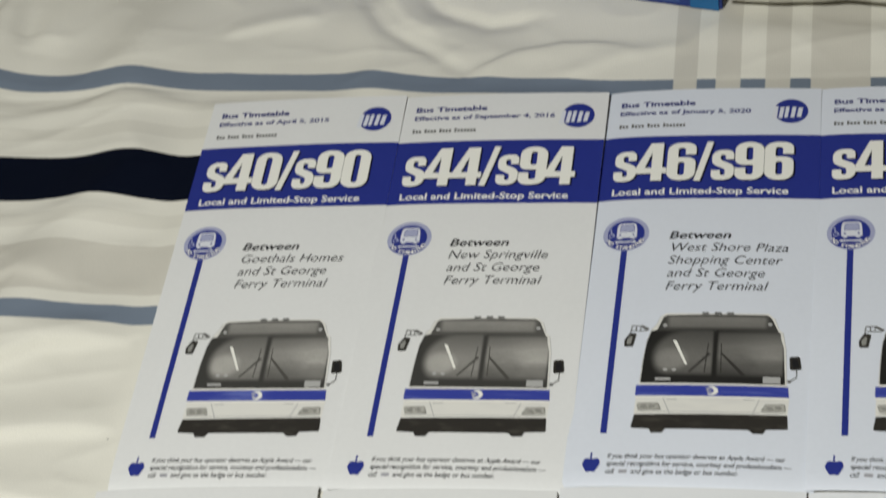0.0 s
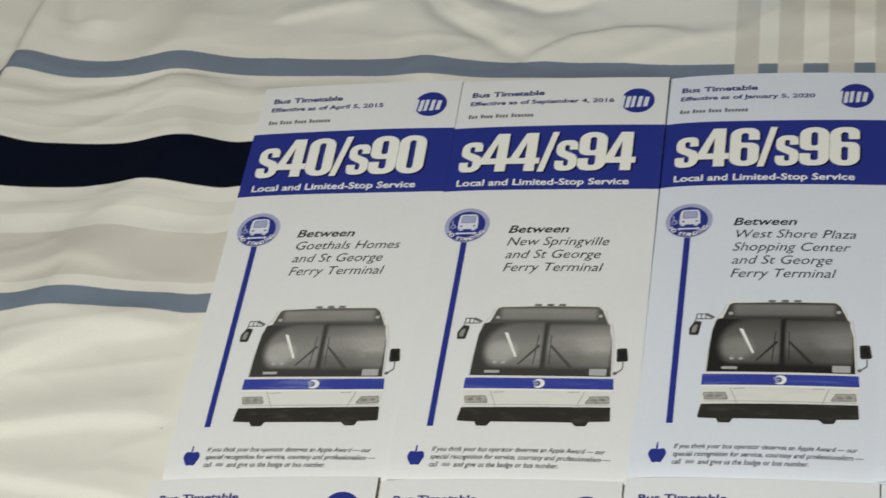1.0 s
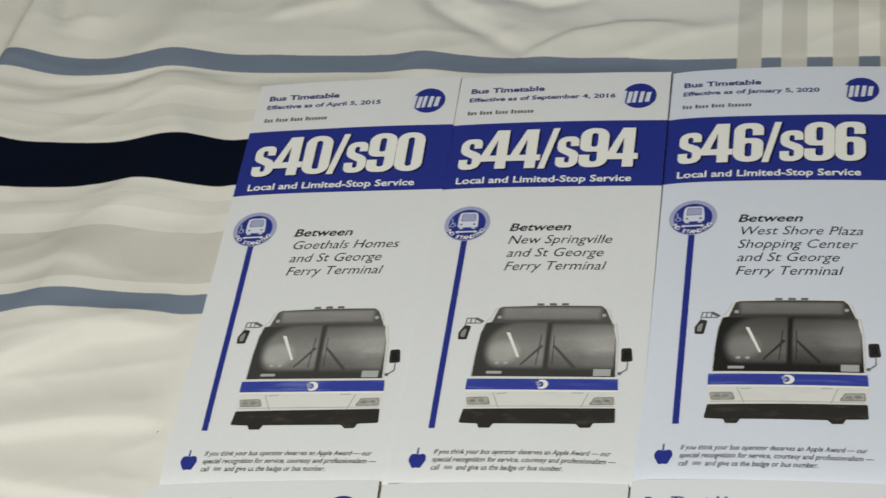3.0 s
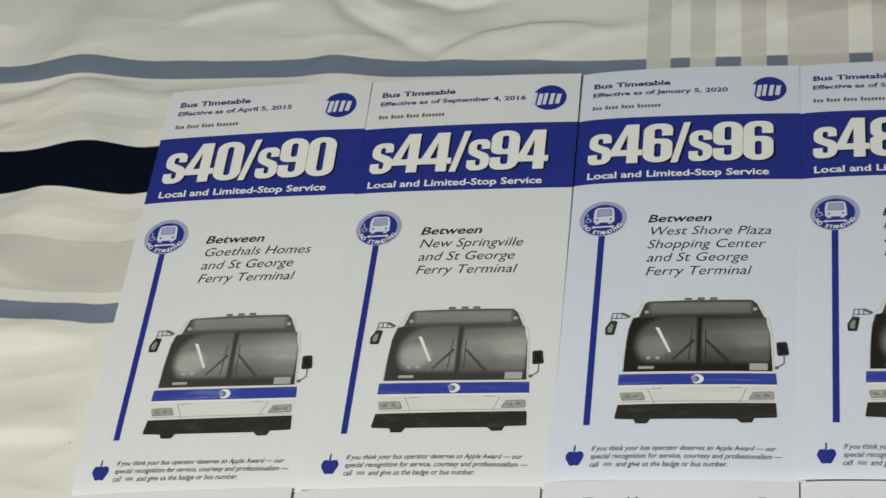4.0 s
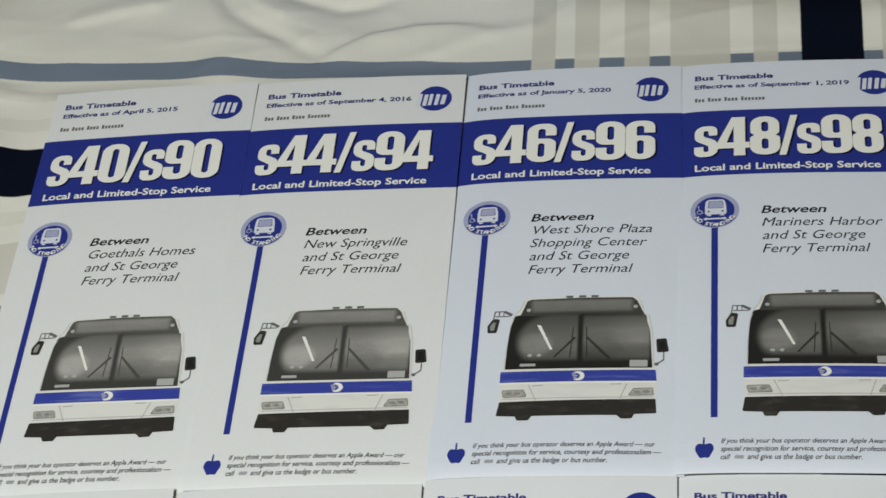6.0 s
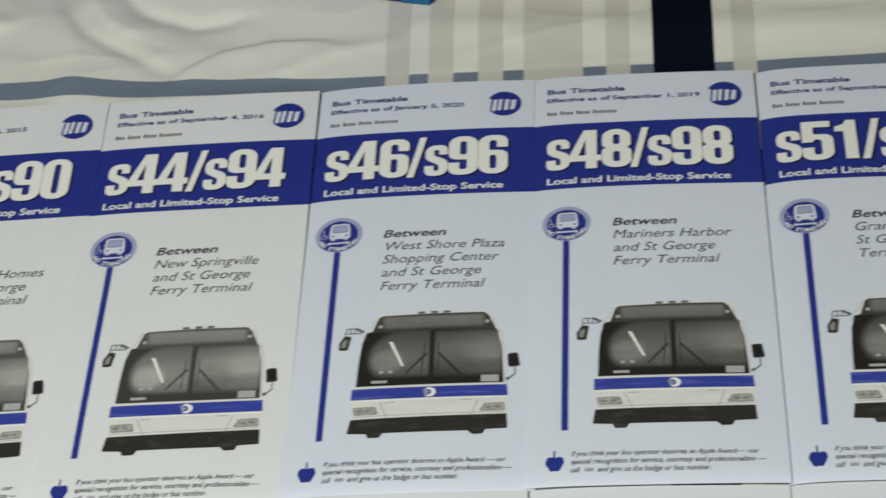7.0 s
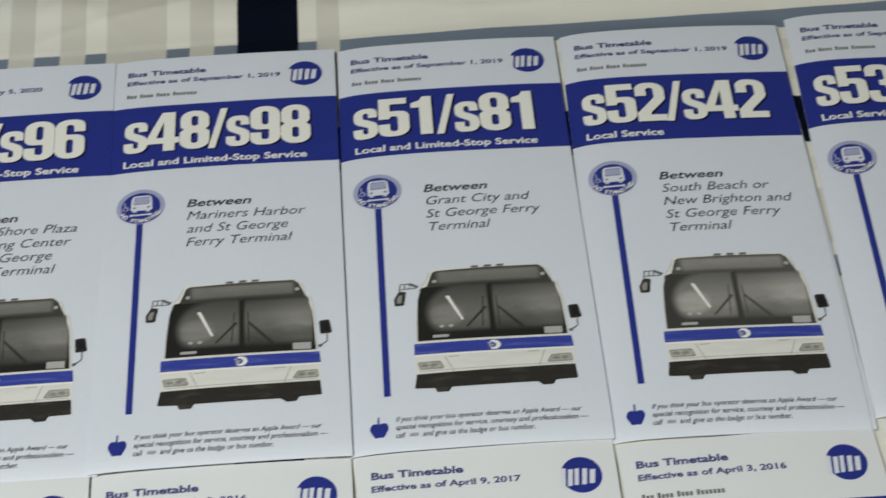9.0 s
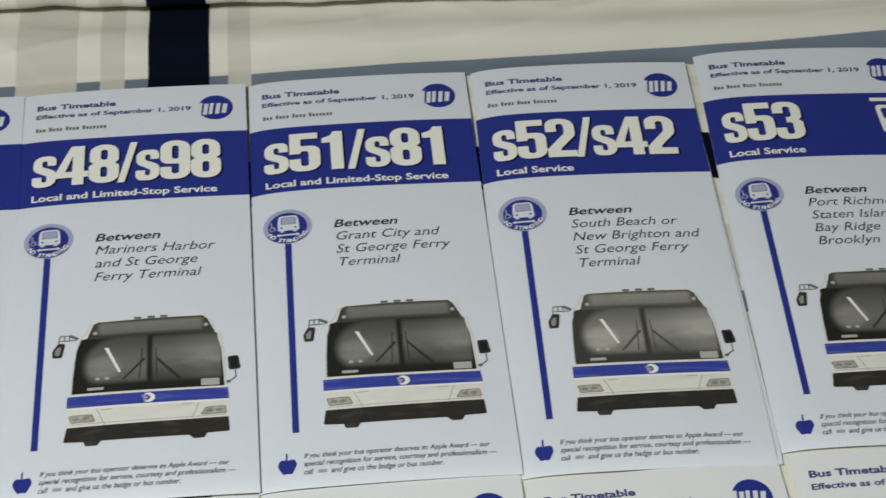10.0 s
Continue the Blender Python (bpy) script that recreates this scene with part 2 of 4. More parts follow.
# ---- the leaflets' places: x, y, turn, height, slope across, slope along ----
ROW_ONE = [
    (-0.0003, 0.0007, 0.00, 0.0000, 0.0074, 0.0267),
    (0.0931, 0.0004, -0.69, 0.0008, -0.0048, 0.0140),
    (0.1867, 0.0017, -1.18, 0.0002, -0.0042, -0.0045),
    (0.2802, -0.0002, -2.14, 0.0010, -0.0033, -0.0127),
    (0.3748, -0.0032, -2.66, 0.0004, 0.0000, -0.0132),
    (0.4704, -0.0085, -3.86, 0.0012, -0.0040, -0.0023),
    (0.5687, -0.0091, -4.62, 0.0009, -0.0040, -0.0054),
]


def page_height(s, x, y):
    """Height of a leaflet's cover over its own corner frame: tilt, the arch of folded paper, its drooping fold edge."""
    q = (x - PAGE_W / 2) / (PAGE_W / 2)
    arch = s[6] * (1 - q * q)
    droop = -s[7] * math.exp(-max(x, 0) / 0.007)
    foot = -0.0018 * math.exp(-(y + PAGE_H) / 0.004)
    wave = 0.00013 * math.sin(x * 75 + s[0] * 40) * math.sin(y * 62 + s[0] * 23)
    return s[3] + s[4] * (x - PAGE_W / 2) + s[5] * (y + 0.11) + arch + droop + foot + wave


ARCH = ((0.0006, 0.0004), (0.0007, 0.0004), (0.0010, 0.0012), (0.0008, 0.0010), (0.0010, 0.0020), (0.0010, 0.0026), (0.0012, 0.0024))
SHEETS = [(*r, *a) for r, a in zip(ROW_ONE, ARCH)]
# the second row: top left corner, turn
ROW_TWO = [(-0.0034, -0.2177, 1.6), (0.0896, -0.2166, 0.2), (0.1817, -0.2143, -1.2), (0.2736, -0.2155, -2.2), (0.3660, -0.2188, -2.4), (0.4583, -0.2258, -1.6), (0.5543, -0.2256, -4.0)]
SHEETS_TWO = [(x, y, a, -0.0009 + 0.0003 * (i % 3), 0.004 * (-1) ** i, -0.004, 0.0010, 0.0010) for i, (x, y, a) in enumerate(ROW_TWO)]
STACK = 0.0026


# ---- the bedspread ----
def ridge(X, Y, line, height, left, right):
    """A fold along a line of points, with its own width on either side of the way it runs."""
    best, side = np.full(X.shape, 1e9), np.zeros(X.shape)
    taper = np.ones(X.shape)
    total = len(line) - 1
    for i, ((x0, y0), (x1, y1)) in enumerate(zip(line, line[1:])):
        dx, dy = x1 - x0, y1 - y0
        t = ((X - x0) * dx + (Y - y0) * dy) / (dx * dx + dy * dy)
        tc = np.clip(t, 0, 1)
        px, py = X - x0 - tc * dx, Y - y0 - tc * dy
        d = np.hypot(px, py)
        near = d < best
        best = np.where(near, d, best)
        side = np.where(near, dx * py - dy * px, side)
        along = (i + tc) / total
        taper = np.where(near, np.clip(np.minimum(along, 1 - along) * 5 + 0.25, 0, 1), taper)
    w = np.where(side > 0, left, right)
    return height * taper * np.exp(-(best / w) ** 2)


def fold_line(X):
    """Where the turned-back layer of the spread begins."""
    return np.interp(X, [0.10, 0.238, 0.268, 0.333, 0.359, 0.465, 0.520, 0.70, 1.2], [0.080, 0.0585, 0.0545, 0.0490, 0.0485, 0.0410, 0.0350, 0.0200, -0.02])


def cloth_height(X, Y):
    h = np.full(X.shape, -0.0045)
    # long soft humps across the stripes
    h += ridge(X, Y, [(-0.118, 0.14), (-0.128, 0.075), (-0.133, 0.032), (-0.137, 0.0), (-0.139, -0.030), (-0.165, -0.10)], 0.0105, 0.021, 0.0070)
    h += ridge(X, Y, [(-0.030, 0.10), (-0.051, 0.035), (-0.036, -0.035), (-0.055, -0.08), (-0.066, -0.115), (-0.090, -0.16)], 0.0062, 0.019, 0.019)
    h += ridge(X, Y, [(0.060, 0.09), (0.073, 0.022), (0.075, -0.03)], 0.0032, 0.018, 0.014)
    h += ridge(X, Y, [(-0.20, 0.10), (-0.21, 0.0), (-0.22, -0.12)], 0.006, 0.02, 0.02)
    # creases behind the leaflets
    h += ridge(X, Y, [(0.056, 0.11), (0.062, 0.075), (0.074, 0.054), (0.094, 0.041), (0.118, 0.022)], -0.0023, 0.0036, 0.0050)
    h += ridge(X, Y, [(0.066, 0.11), (0.073, 0.078), (0.085, 0.060), (0.104, 0.048)], 0.0026, 0.012, 0.0035)
    h += ridge(X, Y, [(0.118, 0.020), (0.140, 0.033), (0.160, 0.037), (0.190, 0.036)], 0.0021, 0.0026, 0.0100)
    h += ridge(X, Y, [(0.088, 0.085), (0.100, 0.069), (0.124, 0.058), (0.150, 0.060)], -0.0028, 0.0026, 0.006)
    h += ridge(X, Y, [(0.160, 0.015), (0.190, 0.030), (0.222, 0.036)], 0.0014, 0.006, 0.004)
    h += ridge(X, Y, [(-0.010, 0.055), (0.015, 0.062), (0.040, 0.066)], 0.0022, 0.008, 0.0035)
    h += ridge(X, Y, [(-0.112, 0.12), (-0.116, 0.078), (-0.112, 0.05)], -0.003, 0.008, 0.006)
    # pleats along the lower left
    h += ridge(X, Y, [(-0.16, -0.205), (-0.104, -0.168), (-0.075, -0.152), (-0.050, -0.138), (-0.012, -0.136)], 0.0052, 0.013, 0.0034)
    h += ridge(X, Y, [(-0.15, -0.204), (-0.096, -0.194), (-0.040, -0.184), (-0.002, -0.183)], 0.0036, 0.014, 0.0032)
    h += ridge(X, Y, [(-0.14, -0.200), (-0.091, -0.211), (-0.045, -0.218), (-0.004, -0.224)], 0.0033, 0.013, 0.0032)
    h += ridge(X, Y, [(-0.16, -0.122), (-0.122, -0.110), (-0.071, -0.099), (-0.044, -0.106)], 0.0022, 0.014, 0.0032)
    h += ridge(X, Y, [(-0.14, -0.010), (-0.09, 0.002), (-0.05, 0.010), (-0.01, 0.004)], 0.0014, 0.004, 0.007)
    h += ridge(X, Y, [(-0.13, 0.010), (-0.08, 0.012), (-0.03, 0.016)], -0.0008, 0.004, 0.004)
    h += ridge(X, Y, [(-0.12, -0.070), (-0.06, -0.064), (-0.01, -0.068)], 0.0012, 0.005, 0.008)
    # the spread falls away beyond the stripe, clear of the paper
    h -= 0.07 * np.clip(Y - 0.036, 0, 0.09) / (1 + np.exp((X - 0.070) / 0.018)) / (1 + np.exp((-0.09 - X) / 0.012))
    h += 0.0010 * np.sin((X * 0.5 + Y) * 95) * np.clip((Y - 0.03) / 0.03, 0, 1) / (1 + np.exp((X - 0.19) / 0.02)) / (1 + np.exp((0.0 - X) / 0.02))
    h += ridge(X, Y, [(-0.082, 0.14), (-0.094, 0.085), (-0.100, 0.045)], 0.0040, 0.010, 0.013)
    h += ridge(X, Y, [(-0.165, 0.14), (-0.172, 0.075), (-0.176, 0.02)], 0.0035, 0.012, 0.010)
    # the spread swells a little before its turned-back layer
    h += 0.003 / (1 + np.exp(-(X - 0.225) / 0.012)) * np.exp(-((Y - fold_line(X) + 0.016) / 0.011) ** 2)
    # a slow swell of the quilt away from the leaflets
    h += 0.003 * np.sin(X * 9 + 1.0) * np.sin(Y * 11 + 0.5)
    # the spread lies flat under the paper
    weight, level = np.full(X.shape, 1e-6), np.zeros(X.shape)
    press = np.zeros(X.shape)
    for s in SHEETS + SHEETS_TWO:
        c, n = math.cos(radians(s[2])), math.sin(radians(s[2]))
        x, y = c * (X - s[0]) + n * (Y - s[1]), -n * (X - s[0]) + c * (Y - s[1])
        out = np.hypot(np.maximum(np.maximum(-x, x - PAGE_W), 0), np.maximum(np.maximum(y, -PAGE_H - y), 0))
        w = np.exp(-(out / 0.008) ** 2)
        q = (np.clip(x, 0, PAGE_W) - PAGE_W / 2) / (PAGE_W / 2)
        z = s[3] + s[4] * (np.clip(x, 0, PAGE_W) - PAGE_W / 2) + s[5] * (np.clip(y, -PAGE_H, 0) + 0.11) - s[7] * np.exp(-np.clip(x, 0, 1) / 0.007) - STACK - 0.0004
        weight, level, press = weight + w * w, level + w * w * z, np.maximum(press, w)
    flat = level / weight
    return h * (1 - press) + flat * press


def pleats(x, y):
    """Small drawn creases of a slept-on cotton spread, where no paper presses it."""
    away = min(1.0, max(0.0, -x / 0.02)) if y < 0.012 else min(1.0, (y - 0.006) / 0.02)
    if away <= 0:
        return 0.0
    a = 1 - abs(noise.noise((x * 8 + y * 5, y * 44 - x * 7, 1.3))) * 2
    b = 1 - abs(noise.noise((x * 20 + y * 16, y * 30 - x * 14, 5.1))) * 2
    c = noise.noise((x * 5, y * 18, 8.8))
    if y > 0.036:
        a *= max(0.0, 1 - (y - 0.036) / 0.02)
    return away * (0.0007 * max(a, 0) ** 3 + 0.0005 * max(b, 0) ** 3 + 0.0016 * c)


def turned_layer(parent):
    """The layer folded back over the spread: a soft rounded edge, open underneath, then lying flat."""
    prof = [(0.024, -0.0030), (0.016, -0.0020), (0.010, -0.0010)]
    prof += [(0.006 + 0.0058 * math.cos(radians(a)), 0.0046 + 0.0052 * math.sin(radians(a))) for a in range(260, 89, -10)]
    prof += [(0.006 + d, 0.0098 + 0.008 * (1 - math.exp(-d / 0.05))) for d in (0.004, 0.008, 0.012, 0.018, 0.025, 0.035, 0.05, 0.07, 0.1, 0.15, 0.22, 0.32, 0.45)]
    n = 330
    verts, uvs = [], []
    run = 0.0
    for k, (dy, z) in enumerate(prof):
        run += math.hypot(dy - prof[k - 1][0], z - prof[k - 1][1]) if k else 0
        x0 = 0.2375 + max(dy, 0) * 0.27
        for i in range(n):
            f = i / (n - 1)
            x = x0 + (1.2 - x0) * f ** 1.4
            edge = float(fold_line(np.array(x)))
            wob = 0.0012 * noise.noise((x * 22, dy * 30, 4.0)) + 0.0008 * noise.noise((x * 60, 1.0, 9.0))
            lift = 0.80 + 0.22 * noise.noise((x * 11, 3.0, 1.0)) + 0.40 / (1 + math.exp((x - 0.37) / 0.02))
            sink = 0.10 * max(0.0, dy - 0.012) / (1 + math.exp(-(x - 0.56) / 0.03))
            verts.append((x, edge + dy + wob, -0.004 + (z + 0.004) * lift + wob * 0.6 - min(sink, 0.005)))
            uvs.append((x - 0.0015, 0.075 + run))
    faces = [(k * n + i, k * n + i + 1, (k + 1) * n + i + 1, (k + 1) * n + i) for k in range(len(prof) - 1) for i in range(n - 1)]
    ob = link_mesh("turned_back_layer", verts, faces, CLOTH, parent, smooth=True)
    uv = ob.data.uv_layers.new(name="weave")
    uv.data.foreach_set("uv", np.array([uvs[i] for f in faces for i in f], dtype=np.float32).ravel())


def bedspread():
    def steps(lo, a, b, hi, fine, wide):
        return np.concatenate([np.arange(lo, a, wide), np.arange(a, b, fine), np.arange(b, hi + wide, wide)])

    xs, ys = steps(-0.72, -0.21, 0.70, 1.22, 0.0018, 0.02), steps(-0.62, -0.26, 0.13, 0.62, 0.0016, 0.02)
    X, Y = np.meshgrid(xs, ys)
    Z = cloth_height(X, Y)
    for i in range(len(ys)):
        for j in range(len(xs)):
            Z[i, j] += pleats(xs[j], ys[i]) + 0.0006 * noise.noise((xs[j] * 26, ys[i] * 30, 2.0)) + 0.0009 * noise.noise((xs[j] * 9, ys[i] * 11, 7.0))
    nx, ny = len(xs), len(ys)
    # the weave's own coordinates: level stripes fall a little to the right
    V = Y + np.interp(X, [-0.30, -0.10, 0.007, 0.043, 0.094, 0.184, 0.274, 0.332, 0.46, 0.60, 0.80], [-0.001, -0.0005, 0.0040, 0.0065, 0.0108, 0.0175, 0.0195, 0.0212, 0.0245, 0.0315, 0.034])
    V = V - 0.003 * np.clip((-Y - 0.05) / 0.07, 0, 1) * np.clip((X + 0.09) / 0.07, 0, 1)
    past = X - np.interp(Y, [-0.10, -0.03, 0.0, 0.033, 0.078], [-0.175, -0.154, -0.149, -0.1455, -0.139])
    V = V + 0.0085 / (1 + np.exp(past / 0.0025))
    U = X - 0.03 * Y * np.clip((X - 0.2) / 0.1, 0, 2)
    idx = np.arange(nx * ny).reshape(ny, nx)
    faces = np.stack([idx[:-1, :-1], idx[:-1, 1:], idx[1:, 1:], idx[1:, :-1]], -1).reshape(-1, 4)
    me = bpy.data.meshes.new("bedspread")
    me.from_pydata(np.stack([X, Y, Z], -1).reshape(-1, 3).tolist(), [], faces.tolist())
    uv = me.uv_layers.new(name="weave")
    flat = np.stack([U, V], -1).reshape(-1, 2)[faces.reshape(-1)]
    uv.data.foreach_set("uv", flat.astype(np.float32).ravel())
    me.materials.append(CLOTH)
    me.shade_smooth()
    ob = new("bedspread", me)
    turned_layer(ob)
    return tagged(ob, "cream cotton bedspread with slate blue, navy and beige stripes, rumpled", "bedspread")


# ---- the room ----
def room():
    def slab(name, *b, mat=WALL):
        ob = part(name, box_bm(*b), mat, None)
        return tagged(ob, kind="structure")
    slab("floor", -1.9, 2.3, -2.4, 1.6, -0.72, -0.62, mat=FLOOR)
    slab("ceiling", -1.9, 2.3, -2.4, 1.6, 1.80, 1.90)
    slab("wall_north", -1.9, 2.3, 1.5, 1.6, -0.62, 1.80)
    slab("wall_south", -1.9, 2.3, -2.4, -2.3, -0.62, 1.80)
    slab("wall_west", -1.9, -1.8, -2.3, 1.5, -0.62, 1.80)
    slab("wall_east", 2.2, 2.3, -2.3, 1.5, -0.62, 1.80)


room()
bedspread()
mattress = part("mattress", box_bm(-0.72, 1.22, -0.62, 0.62, -0.62, -0.022, 0.03), MATTRESS, None)
tagged(mattress, "thick pale mattress under the striped bedspread", "mattress")

# ---- printing: flat shapes laid on a page ----
FONT_CACHE = {}


def glyphs(text, weight=0.0, spacing=1.0):
    """The built-in font's outlines of a line of text, filled: points, faces and width, at size 1."""
    key = (text, weight, spacing)
    if key not in FONT_CACHE:
        cu = bpy.data.curves.new("line", "FONT")
        cu.body, cu.offset, cu.space_character, cu.resolution_u, cu.fill_mode = text, weight, spacing, 3, "FRONT"
        ob = new("line", cu)
        me = bpy.data.meshes.new_from_object(ob.evaluated_get(bpy.context.evaluated_depsgraph_get()))
        v = np.empty(len(me.vertices) * 3)
        me.vertices.foreach_get("co", v)
        v = v.reshape(-1, 3)[:, :2]
        f = [tuple(p.vertices) for p in me.polygons]
        bpy.data.objects.remove(ob)
        bpy.data.curves.remove(cu)
        bpy.data.meshes.remove(me)
        v = v - [v[:, 0].min(), 0]
        FONT_CACHE[key] = v, f, v[:, 0].max()
    return FONT_CACHE[key]


CAP = glyphs("H")[0][:, 1].max()


def rounded(points):
    """A closed outline from corners (x, y, radius)."""
    out, n = [], len(points)
    for i in range(n):
        p = Vector(points[i][:2])
        r = points[i][2] if len(points[i]) > 2 else 0
        a, b = Vector(points[i - 1][:2]) - p, Vector(points[(i + 1) % n][:2]) - p
        la, lb = a.length, b.length
        a.normalize(), b.normalize()
        cosv = max(-1, min(1, a.dot(b)))
        half = math.acos(cosv) / 2
        if r <= 0 or half < 0.05 or half > 1.55:
            out.append((p.x, p.y))
            continue
        t = min(r / math.tan(half), la * 0.49, lb * 0.49)
        r = t * math.tan(half)
        mid = (a + b).normalized() * (r / math.sin(half))
        c = p + mid
        s, e = p + a * t - c, p + b * t - c
        turn = math.atan2(s.x * e.y - s.y * e.x, s.dot(e))
        k = 5
        for j in range(k + 1):
            w = turn * j / k
            out.append((c.x + s.x * math.cos(w) - s.y * math.sin(w), c.y + s.x * math.sin(w) + s.y * math.cos(w)))
    return out


def rect(x0, y0, x1, y1, r=0.0):
    return rounded([(x0, y0, r), (x1, y0, r), (x1, y1, r), (x0, y1, r)])


def disc(x, y, rx, ry=None, n=40, a0=0.0, a1=360.0):
    ry = ry or rx
    full = a1 - a0 >= 360
    return [(x + rx * math.cos(radians(a0 + (a1 - a0) * i / n)), y + ry * math.sin(radians(a0 + (a1 - a0) * i / n))) for i in range(n if full else n + 1)]


def stroke(x0, y0, x1, y1, w, w1=None):
    w1 = w if w1 is None else w1
    d = Vector((x1 - x0, y1 - y0)).normalized()
    n = Vector((-d.y, d.x))
    return [(x0 + n.x * w / 2, y0 + n.y * w / 2), (x0 - n.x * w / 2, y0 - n.y * w / 2), (x1 - n.x * w1 / 2, y1 - n.y * w1 / 2), (x1 + n.x * w1 / 2, y1 + n.y * w1 / 2)]


def fill(loops):
    """Faces of an outline (first loop) with holes (the others)."""
    tri = tessellate_polygon([[Vector((x, y, 0)) for x, y in l] for l in loops])
    return [p for l in loops for p in l], [tuple(t) for t in tri]


class Page:
    """One leaflet's page: its parts are drawn in millimetres from the top left corner and follow the paper."""

    def __init__(self, s, thing, paper, faded):
        self.s, self.thing, self.paper, self.faded = s, thing, paper, faded

    def lay(self, name, shapes, mat, level, parent=None, label=""):
        """shapes: list of (points, faces). level: the order in which the inks lie."""
        bm = bmesh.new()
        for pts, faces in shapes:
            vs = [bm.verts.new((x * MM, y * (0.985 - 0.000058 * y) * MM, 0)) for x, y in pts]
            for f in faces:
                try:
                    bm.faces.new([vs[i] for i in f])
                except ValueError:
                    pass
        xs = [v.co.x for v in bm.verts]
        ys = [v.co.y for v in bm.verts]
        if len(bm.faces) < 400:
            for lo, hi, step, nor in ((min(xs), max(xs), 0.006, (1, 0, 0)), (min(ys), max(ys), 0.009, (0, 1, 0))):
                cuts = [k * step for k in range(math.floor(lo / step) + 1, math.ceil(hi / step))]
                cuts += [0.0015, 0.003, 0.0045, 0.009, 0.015] if nor[0] else [-0.2145, -0.2130, -0.2110, -0.2085]
                for c in cuts:
                    if lo + 1e-6 < c < hi - 1e-6:
                        g = bm.verts[:] + bm.edges[:] + bm.faces[:]
                        bmesh.ops.bisect_plane(bm, geom=g, plane_co=[n * c for n in nor], plane_no=nor, dist=1e-7)
        for v in bm.verts:
            v.co.z = page_height(self.s, v.co.x, v.co.y) + 0.00007 + 0.00006 * level
        for f in bm.faces:
            f.normal_update()
            if f.normal.z < 0:
                f.normal_flip()
        return part(name, bm, mat, parent or self.thing, label)

    def poly(self, name, loops, mat, level, parent=None, label=""):
        """loops: a list of outlines, each a plain outline or (outline, hole, hole)."""
        return self.lay(name, [fill(l if isinstance(l, tuple) else (l,)) for l in loops], mat, level, parent, label)

    def line(self, text, x, y, cap, stretch, weight=0.0, lean=0.0, spacing=1.0):
        v, f, w = glyphs(text, weight, spacing)
        k = cap / CAP
        return [(x + px * k * stretch + py * k * lean, y + py * k) for px, py in v], f


def fitted(text, width, cap, weight=0.0, spacing=1.0):
    """The stretch that makes a line of that cap height so wide."""
    return width / (glyphs(text, weight, spacing)[2] * cap / CAP)


